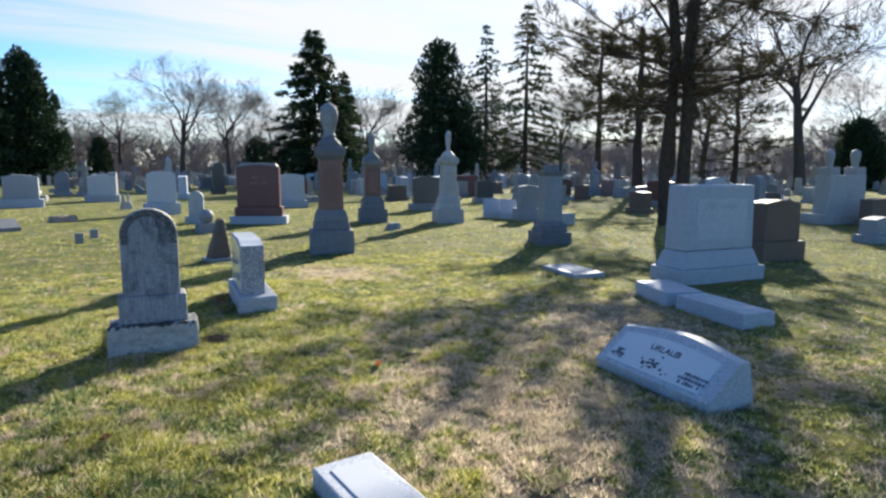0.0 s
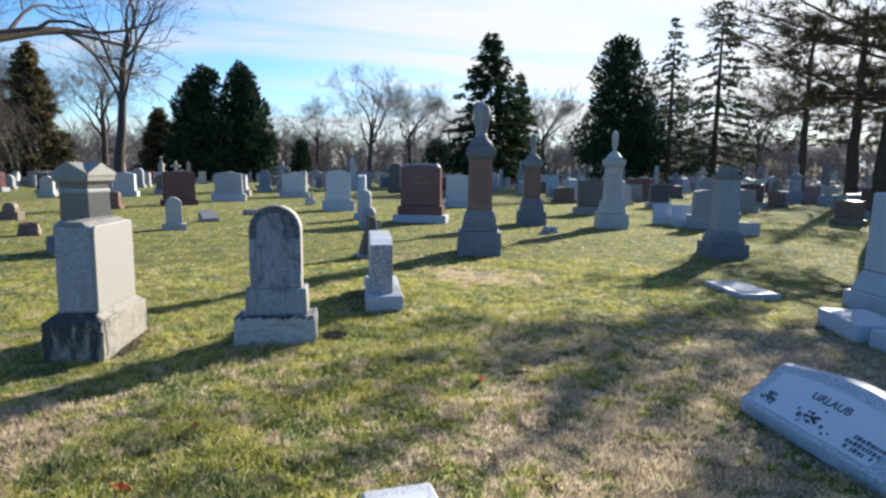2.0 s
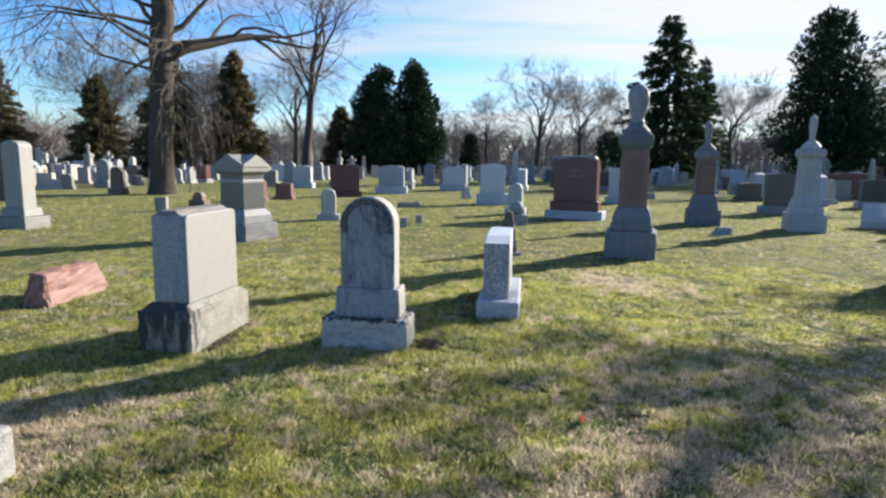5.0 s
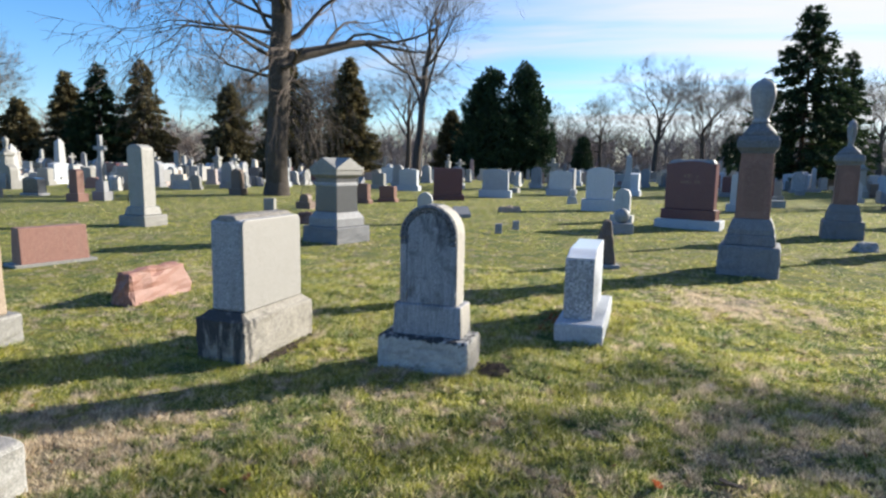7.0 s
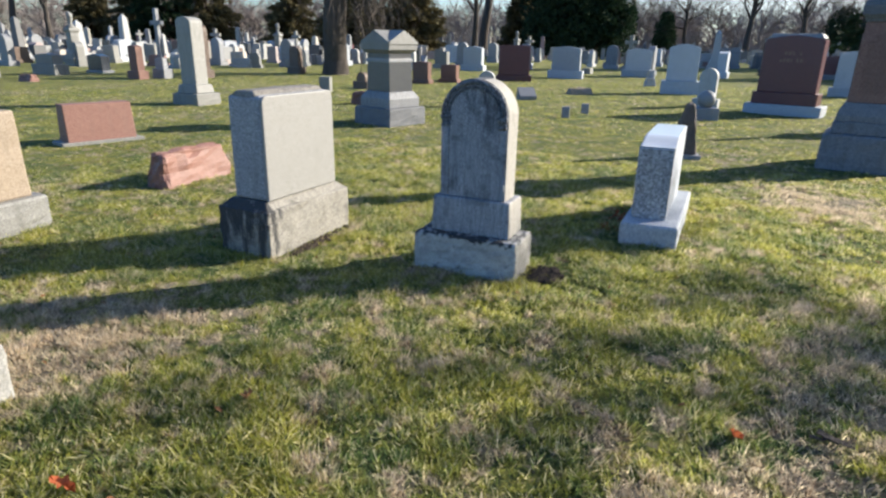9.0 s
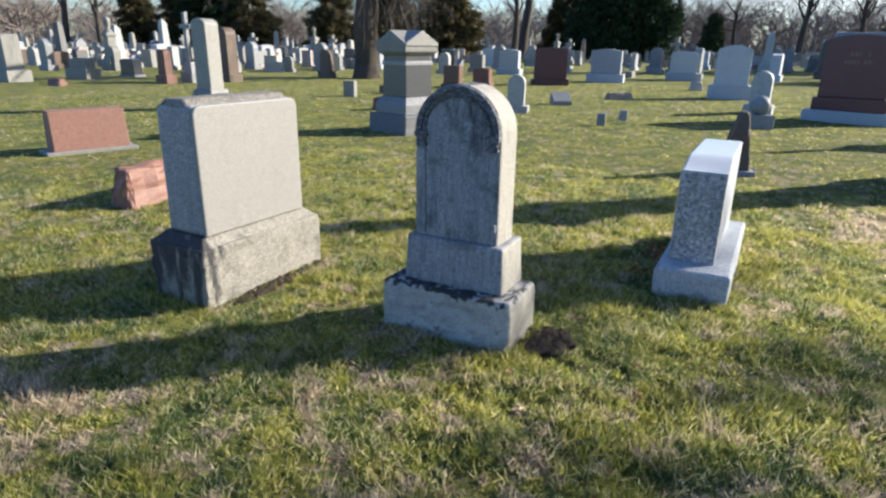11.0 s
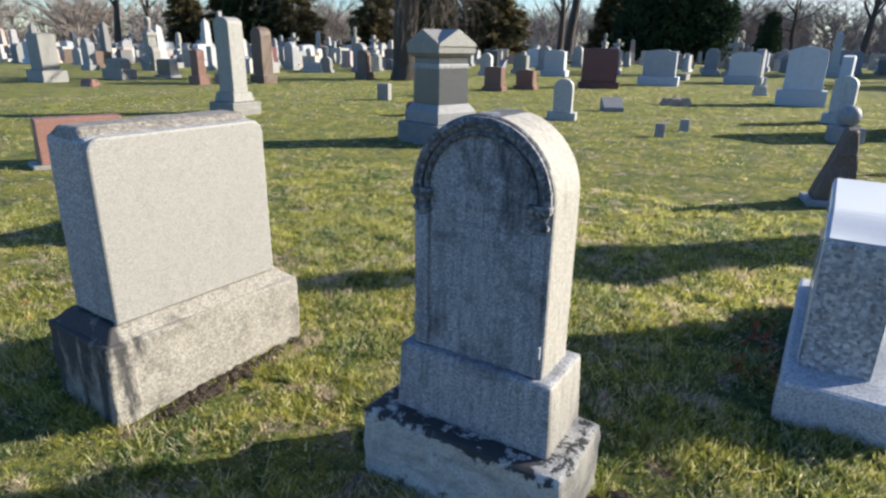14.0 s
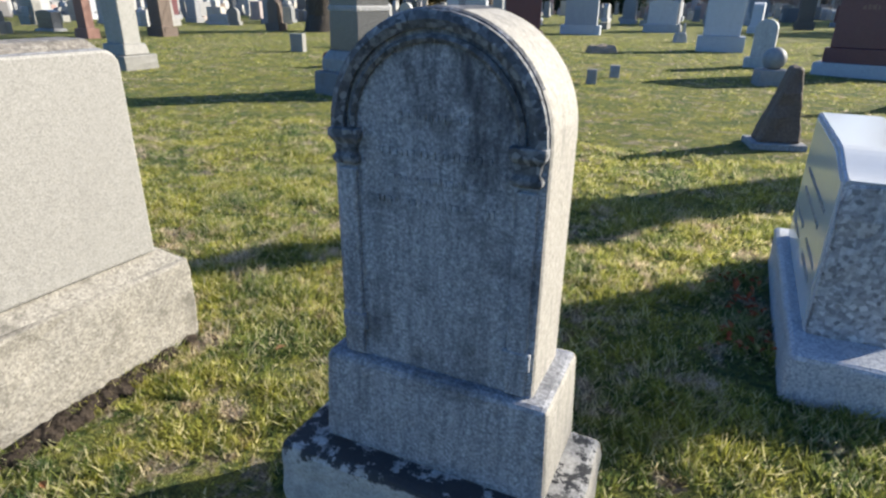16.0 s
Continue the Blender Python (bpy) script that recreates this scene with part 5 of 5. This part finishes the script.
def spruce(m, h, r, seed, label, material, whorls=26, low=0.12, size=0.42, drop=0.35, dense=10, group="", shape=0.85):
    """Whorls of drooping boughs hung with needle sprays, sky showing between."""
    t = thing("conifer_tree", m, label, "tree", group)
    rng = np.random.default_rng(seed)
    segs = [(Vector((0, 0, -0.1)), Vector((0, 0, h * 0.5)), h * 0.016, h * 0.010), (Vector((0, 0, h * 0.5)), Vector((0, 0, h)), h * 0.010, 0.015)]
    pts, way = [], []
    for k in range(whorls):
        u = (k + rng.uniform(-0.3, 0.3)) / whorls
        z = h * (low + (1 - low) * max(0.0, u))
        R = r * (1 - max(0, u)) ** shape + 0.12
        for _ in range(7):
            a = rng.uniform(0, 2 * math.pi)
            L = R * rng.uniform(0.6, 1.08)
            d = np.array((math.cos(a), math.sin(a), 0.0))
            tip = Vector((d[0] * L, d[1] * L, z - drop * L * 0.5))
            segs.append((Vector((0, 0, z)), tip, 0.012 + 0.012 * L, 0.006))
            n = max(2, int(dense * L / r))
            s = rng.uniform(0.18, 1.0, n)
            q = d[None] * (L * s)[:, None]
            q[:, 2] = z - drop * L * 0.5 * s + 0.10 * np.sin(s * 3.1)
            pts.append(q + rng.normal(0, 0.07, (n, 3)))
            w = np.repeat(d[None], n, 0)
            w[:, 2] = -drop
            way.append(w)
    vs, fs = tubes(segs)
    mesh_part("trunk", vs, fs, M_PINEBARK, t, True)
    leaf_part(sprays(np.concatenate(pts), np.concatenate(way), size, rng, 7, 0.2), material, t)
    return t


def pine(m, h, r0, seed, label, low=0.28, reach=4.0, boughs=40, lean=(0, 0), group="", needles=18, crowd=1.0, tuft=0.2, taper=0.90):
    """Tall bare trunk, level limbs that fork, tufts of long needles at their ends."""
    t = thing("pine_tree", m, label, "tree", group)
    pr = random.Random(seed)
    rng = np.random.default_rng(seed)
    segs, tufts, ways = [], [], []
    p, r = Vector((0, 0, -0.1)), r0 * 1.2
    n = 10
    for i in range(n):
        q = Vector((lean[0] * (i + 1) / n + pr.gauss(0, 0.04), lean[1] * (i + 1) / n + pr.gauss(0, 0.04), h * (i + 1) / n))
        segs.append((p, q, r, max(r * taper, 0.03)))
        p, r = q, max(r * taper, 0.03)
    twigs = []
    for k in range(boughs):
        u = low + (1 - low) * (k / boughs) ** crowd
        b = Vector((lean[0] * u, lean[1] * u, h * u))
        a = pr.uniform(0, 2 * math.pi)
        L = reach * (1.05 - 0.75 * max(0, u - 0.35)) * pr.uniform(0.45, 1.1)
        d = Vector((math.cos(a), math.sin(a), pr.uniform(-0.12, 0.3))).normalized()
        c, rr = b, 0.035 + 0.02 * L / reach
        leafy = pr.choice((0.25, 0.6, 0.85, 0.9))          # some boughs are nearly bare
        for j in range(5):
            d = (d + Vector((pr.gauss(0, 0.14), pr.gauss(0, 0.14), pr.gauss(0.03, 0.09)))).normalized()
            e = c + d * (L / 5)
            twigs.append((c, e, rr, rr * 0.78))
            c, rr = e, rr * 0.78
            if j >= 1:
                for _ in range(4):
                    f = (d + Vector((pr.gauss(0, 0.7), pr.gauss(0, 0.7), pr.gauss(0.1, 0.35)))).normalized()
                    g = c + f * pr.uniform(0.3, 0.95)
                    twigs.append((c, g, 0.012, 0.005))
                    if pr.random() < leafy:
                        for s in (0.55, 0.8, 1.0):
                            tufts.append(tuple(c.lerp(g, s))); ways.append(tuple(f))
    vs, fs = tubes(segs)
    mesh_part("trunk", vs, fs, M_PINEBARK, t, True)
    vs, fs = tubes(twigs)
    mesh_part("branchwork", vs, fs, M_PINEBARK, t)
    leaf_part(sprays(np.array(tufts), np.array(ways), tuft, rng, needles, 0.055), M_PINE, t)
    return t


def old_tree(m, label):
    """Thick straight trunk with heavy level limbs, drooping shoots and a ragged crown. Local x runs along the heaviest limb."""
    t = thing("bare_tree", m, label, "tree")
    rng = random.Random(21)
    out = ([], [])
    p, rr = Vector((0, 0, -0.1)), 0.66
    for i, z in enumerate((0.5, 2.0, 3.6, 5.0, 6.4, 7.8, 9.2, 10.6)):
        q = Vector((0.07 * i + rng.gauss(0, 0.06), rng.gauss(0, 0.06), z))
        out[0].append((p, q, rr, rr * (0.80 if i == 0 else 0.975)))
        p, rr = q, rr * (0.80 if i == 0 else 0.975)
    for z, x, y, up, ln, rad, lev, droop in ((6.1, 1, 0.1, 0.10, 4.6, 0.36, 1, 0.0), (6.0, 0.7, -0.7, 0.1, 3.4, 0.15, 1, 0.10), (4.6, 1, -0.3, -0.05, 2.4, 0.10, 2, 0.34), (4.8, 0.9, 0.6, 0.0, 2.6, 0.10, 2, 0.34),
                                             (4.2, 0.8, 0.1, -0.2, 1.8, 0.07, 2, 0.40), (5.4, -1, 0.2, 0.25, 3.6, 0.10, 1, 0.10), (6.3, -1, -0.3, 0.3, 3.8, 0.11, 1, 0.06), (5.8, -0.5, 0.9, 0.3, 3.2, 0.12, 1, 0.05),
                                             (7.2, -0.9, 0.4, 0.5, 3.6, 0.12, 1, 0.0), (7.0, 0.9, 0.3, 0.5, 4.0, 0.15, 1, 0.0), (8.2, 0.3, -1, 0.6, 3.6, 0.14, 1, 0.0), (9.0, -0.8, -0.5, 0.8, 3.8, 0.14, 1, 0.0), (10.4, 0.3, 0.3, 1.0, 3.4, 0.2, 1, 0.0)):
        limb(Vector((0.045 * z, 0, z)), Vector((x, y, up)).normalized(), ln, rad, lev, 4, rng, out, droop, 1.0)
    for k in range(16):                                # hanging shoots about the heavy limb, arching ones across from it
        z, a = rng.uniform(3.6, 6.2), rng.gauss(0.0, 0.7)
        limb(Vector((0.05 * z + 0.2, 0, z)), Vector((math.cos(a), math.sin(a), rng.uniform(-0.1, 0.4))).normalized(), rng.uniform(1.4, 2.6), 0.05, 2, 4, rng, out, 0.42, 0.9)
    for z, a in ((6.6, 2.9), (7.4, 3.4), (8.1, 2.7), (8.8, 3.2)):
        limb(Vector((0.045 * z, 0, z)), Vector((math.cos(a), math.sin(a), 0.35)).normalized(), 4.2, 0.11, 1, 4, rng, out, 0.16, 0.9)
    vs, fs = tubes(out[0])
    mesh_part("trunk", vs, fs, M_BARK, t, True)
    vs, fs = tubes(out[1])
    mesh_part("crown", vs, fs, M_TWIG, t)


# broad bare tree beyond the open lawn, and its neighbour
THIN[0] = 0.012
old_tree(pose(-13.4, 21.5, 0, 0, 0, 30), "large old bare tree with a thick trunk and drooping twigs")
bare_tree(pose(-20.7, 67.2, 0, 0, 0, 200), 13.0, 0.55, 5, 5, "tall bare deciduous tree with a spreading fine crown", 0.0, 0.75)
THIN[0] = 0.016
b0 = bare_tree(pose(10.0, 103.6, 0), 8.3, 0.5, 5, 8, "distant bare deciduous tree", 0.0, 0.66, group="distant bare trees")
b1 = bare_tree(pose(18.0, 107.7, 0), 7.2, 0.45, 5, 14, "distant bare deciduous tree with forked limbs", 0.0, 0.66, group="distant bare trees")
b2 = bare_tree(pose(1.1, 114.1, 0), 6.5, 0.42, 5, 33, "distant low bare tree with a round crown", 0.02, 1.15, group="distant bare trees")
rng = random.Random(77)
for x, y, kind, s in ((43.8, 105.8, b1, 0), (51.6, 25.0, b0, 90), (58, 40, b2, 30), (66, 12, b1, 200), (-56, 84, b0, 160), (-40, 80, b2, 10), (-46, 92, b1, 75), (-30, 92, b0, 250), (-12, 118, b2, 60), (28, 120, b2, 140),
                      (62, 98, b0, 20), (74, 84, b1, 300), (82, 62, b0, 75), (88, 40, b2, 12), (90, 8, b1, 100), (84, -16, b0, 210), (-78, 52, b0, 33), (-90, 66, b1, 160), (-84, 84, b2, 280), (-62, 92, b1, 10), (-46, 104, b0, 120)):
    copy_thing(kind, pose(x, y, 0, 0, 0, s))
THIN[0] = 0.007
bare_tree(pose(21.5, -2.2, 0, 0, 0, 120), 8.0, 0.34, 4, 61, "bare tree whose long limbs reach over the lawn", 0.04, 1.2)

# evergreens
dense_evergreen(pose(-11.1, 64.5, 0), 12.6, 4.3, 3, "dense dark green evergreen beside its twin", M_ARBOR, 0.55, 0.10)
dense_evergreen(pose(-7.6, 67.0, 0), 13.7, 3.9, 4, "tall dense dark green evergreen", M_ARBOR, 0.6, 0.10)
dense_evergreen(pose(32.2, 54.0, 0), 16.2, 4.7, 6, "dark dome shaped evergreen tree", M_ARBOR, 0.5, 0.12)
spruce(pose(18.7, 56.4, 0), 15.8, 6.2, 9, "broad dark conifer with layered boughs", M_NEEDLE, 36, 0.08, 0.4, 0.25, 34, shape=0.7)
spruce(pose(25.5, 66.8, 0), 13.8, 3.4, 10, "dark conifer behind a larger one", M_NEEDLE, 28, 0.1, 0.34, 0.25, 24)
spruce(pose(41.9, 59.9, 0), 19.8, 6.0, 15, "open spruce with drooping boughs", M_NEEDLE, 28, 0.12, 0.34, 0.45, 15)
spruce(pose(42.6, 52.3, 0), 20.8, 6.8, 16, "tall open spruce with level tiers of boughs", M_NEEDLE, 26, 0.12, 0.34, 0.45, 16)
for x, y, h, r, s, mt in ((-61.0, 60.2, 13.4, 4.2, 31, M_NEEDLE), (-57.0, 63.2, 14.4, 3.6, 32, M_RUST), (-67.1, 61.2, 12.8, 3.4, 34, M_RUST), (-46.0, 66.0, 11.6, 3.2, 35, M_RUST), (-22.3, 50.6, 11.4, 2.6, 36, M_RUST), (-27.0, 47.4, 11.0, 2.8, 37, M_RUST),
                          (-17.8, 73.2, 8.6, 2.4, 38, M_RUST), (-74.5, 60.4, 9.4, 3.4, 39, M_RUST)):
    spruce(pose(x, y, 0), h, r * 1.35, s, "bronze tinged winter conifer" if mt is M_RUST else "dark green conifer among bronzed ones", mt, 34, 0.04, 0.42, 0.2, 36, "far conifers", 0.8)
dense_evergreen(pose(62.4, 26.1, 0), 6.6, 2.6, 44, "low round dark evergreen", M_ARBOR, 0.4, 0.1, 4000)
dense_evergreen(pose(25.0, 118.0, 0), 8.0, 3.4, 45, "distant round dark evergreen", M_ARBOR, 0.4, 0.1, 3000)
dense_evergreen(pose(-2.0, 108.0, 0), 7.0, 2.2, 46, "distant small dark evergreen", M_ARBOR, 0.5, 0.1, 2400)

# pines towards the sun
pine(pose(15.03, 7.15, 0), 17.0, 0.15, 71, "tall pine with a dark straight trunk and level limbs", 0.20, 4.1, 52, (-0.1, 0.05), "pine pair", 12, 1.7, 0.23, 0.955)
pine(pose(15.32, 6.78, 0), 17.5, 0.17, 72, "tall pine growing close beside another", 0.22, 4.1, 48, (0.1, -0.05), "pine pair", 12, 1.7, 0.23, 0.955)
pine(pose(37.5, 34.5, 0), 13.0, 0.28, 73, "distant pine with olive needle tufts", 0.3, 4.6, 40, group="far pines")
pine(pose(33.0, 25.6, 0), 11.5, 0.34, 74, "distant pine with a thick trunk", 0.3, 4.4, 40, group="far pines")
pine(pose(36.0, 20.0, 0), 9.5, 0.2, 75, "smaller pine with low bronzed boughs", 0.18, 3.8, 44, group="far pines")
pine(pose(44.0, 32.0, 0), 13.0, 0.28, 76, "distant pine among others", 0.3, 4.6, 40, group="far pines")


# ---- far woods along the horizon ----
def far_woods():
    rng = random.Random(123)
    segs = []
    for k in range(620):
        a = radians(rng.uniform(-75, 112))
        d = rng.uniform(125, 185)
        b = Vector((math.sin(a) * d, math.cos(a) * d, 0))
        h = rng.uniform(6.5, 13.0)
        segs.append((b, b + Vector((0, 0, h * 0.5)), 0.25, 0.16))
        for _ in range(22):
            z = h * rng.uniform(0.15, 0.6)
            e = Vector((rng.gauss(0, 0.32) * h, rng.gauss(0, 0.32) * h, h * rng.uniform(0.15, 0.5)))
            s = b + Vector((0, 0, z))
            q = s + e * 0.6
            segs.append((s, q, 0.09, 0.05))
            for _ in range(4):
                segs.append((q, q + e * 0.35 + Vector((rng.gauss(0, 0.8), rng.gauss(0, 0.8), rng.gauss(0.3, 0.7))), 0.05, 0.03))
    for k in range(1500):                              # undergrowth
        a = radians(rng.uniform(-75, 112))
        d = rng.uniform(112, 190)
        b = Vector((math.sin(a) * d, math.cos(a) * d, -0.2))
        for _ in range(9):
            e = b + Vector((rng.gauss(0, 1.6), rng.gauss(0, 1.6), rng.uniform(1.2, 4.2)))
            segs.append((b + Vector((rng.gauss(0, 0.9), rng.gauss(0, 0.9), 0)), e, 0.12, 0.05))
    vs, fs = tubes(segs)
    me = bpy.data.meshes.new("far_woods")
    me.from_pydata([tuple(v) for v in vs], [], fs)
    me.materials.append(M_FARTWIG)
    tagged(new("far_woods", me), "brownish line of bare woods along the horizon", "woods", kind="stuff")


far_woods()

# ---- small things on the lawn ----
KEEP = [(0.01, 0.75, 0.01, 0.38), (-1.44, -0.98, -0.26, 0.74), (1.34, 1.75, 1.15, 2.5)]
make_grass("near_grass", 520000, (-5.0, 6.5, -5.2, 5.0), 0.045, 0.0095, 1, KEEP)
make_grass("tufted_grass", 420000, (-2.4, 3.6, -3.6, 3.2), 0.052, 0.009, 3, KEEP)
make_grass("lawn_grass", 330000, (-16.0, 18.0, -4.0, 24.0), 0.04, 0.014, 2, KEEP)


def fallen_leaves(name, centres, count, spread, material, label, seed):
    rng = random.Random(seed)
    bm = bmesh.new()
    for _ in range(count):
        cx, cy = rng.choice(centres)
        x, y = rng.gauss(cx, spread), rng.gauss(cy, spread)
        if any(a0 < x < a1 and b0 < y < b1 for a0, a1, b0, b1 in KEEP):
            continue
        z = ground_z(x, y) + 0.028
        a, s = rng.uniform(0, 6.28), rng.uniform(0.014, 0.03)
        c, q = math.cos(a) * s, math.sin(a) * s
        t = rng.uniform(-0.02, 0.02)
        v = [bm.verts.new(p) for p in ((x + c, y + q, z + t), (x - q * 0.55, y + c * 0.55, z + 0.012), (x - c, y - q, z - t), (x + q * 0.55, y - c * 0.55, z + 0.008))]
        bm.faces.new(v[:3]); bm.faces.new((v[0], v[2], v[3]))
    tagged(obj(name, bm, material), label, "leaves", kind="stuff")


fallen_leaves("fallen_leaves", [(-0.6, -3.0), (0.5, -2.6), (2.0, -3.4), (-2.0, -1.0), (1.1, 0.2), (3.0, 0.5)], 110, 1.2, M_DEADLEAF, "scattered dry brown leaves on the grass", 5)
fallen_leaves("red_leaves", [(1.25, 1.5), (1.27, 1.8), (1.26, 2.1)], 60, 0.07, M_REDLEAF, "reddish leaves gathered against a stone base", 6)


def oak_leaf(m, s, material, label):
    """A curled lobed leaf lying in the grass."""
    bm = bmesh.new()
    mid = [bm.verts.new((s * (i / 6 - 0.5) * 2, 0, 0.012 * math.sin(i * 0.9))) for i in range(7)]
    for side in (-1, 1):
        rim = [bm.verts.new((s * (i / 6 - 0.5) * 2, side * s * w, 0.02 + 0.012 * math.cos(i * 1.7 + side))) for i, w in enumerate((0.06, 0.42, 0.22, 0.55, 0.28, 0.40, 0.04))]
        for i in range(6):
            q = (mid[i], mid[i + 1], rim[i + 1], rim[i])
            bm.faces.new(q if side > 0 else q[::-1])
    ob = obj("fallen_leaf", bm, material)
    ob.matrix_basis = m
    tagged(ob, label, "leaf")


oak_leaf(pose(2.03, -1.33, 0.03, 20, 35, 70), 0.06, M_REDLEAF, "single curled rusty red oak leaf on the grass")
oak_leaf(pose(0.02, -1.86, 0.03, -20, 15, 130), 0.055, M_DEADLEAF, "pale dry curled leaf on the grass")
oak_leaf(pose(-0.22, -2.57, 0.03, 10, 15, 10), 0.05, M_REDLEAF, "small red dry leaf on the grass")


def dead_twigs():
    rng = random.Random(9)
    segs = []
    for _ in range(9):
        a = rng.uniform(-0.5, 0.5) - 0.4
        c = Vector((2.39 + rng.gauss(0, 0.03), -1.23 + rng.gauss(0, 0.02), 0.03 + rng.uniform(0, 0.02)))
        d = Vector((math.cos(a), math.sin(a), rng.uniform(-0.1, 0.15))) * rng.uniform(0.02, 0.055)
        segs.append((c - d, c + d, 0.009, 0.005))
    vs, fs = tubes(segs)
    me = bpy.data.meshes.new("dead_twigs")
    me.from_pydata([tuple(v) for v in vs], [], fs)
    me.materials.append(M_TWIG)
    tagged(new("dead_twigs", me), "small heap of dead grey twigs on the grass", "twigs", kind="stuff")


dead_twigs()


def soil_patch(cx, cy, rx, ry, seed):
    """Scraped earth beside a base, with clods."""
    rng = random.Random(seed)
    bm = bmesh.new()
    for _ in range(90):
        a, k = rng.uniform(0, 6.28), rng.random() ** 0.6
        x, y, s = cx + rx * k * math.cos(a), cy + ry * k * math.sin(a), rng.uniform(0.012, 0.04)
        m = Matrix.Translation((x, y, ground_z(x, y) + 0.012)) @ Matrix.Rotation(rng.uniform(0, 6), 4, "Z") @ Matrix.Diagonal((s * 1.3, s, s * 0.6, 1))
        bmesh.ops.create_icosphere(bm, subdivisions=1, radius=1.0, matrix=m)
    tagged(obj("soil_clods", bm, M_SOIL), "dark scraped soil with clods beside the stone base", "soil", kind="stuff")


soil_patch(0.90, 0.17, 0.13, 0.16, 3)
soil_patch(-0.93, 0.25, 0.05, 0.42, 4)
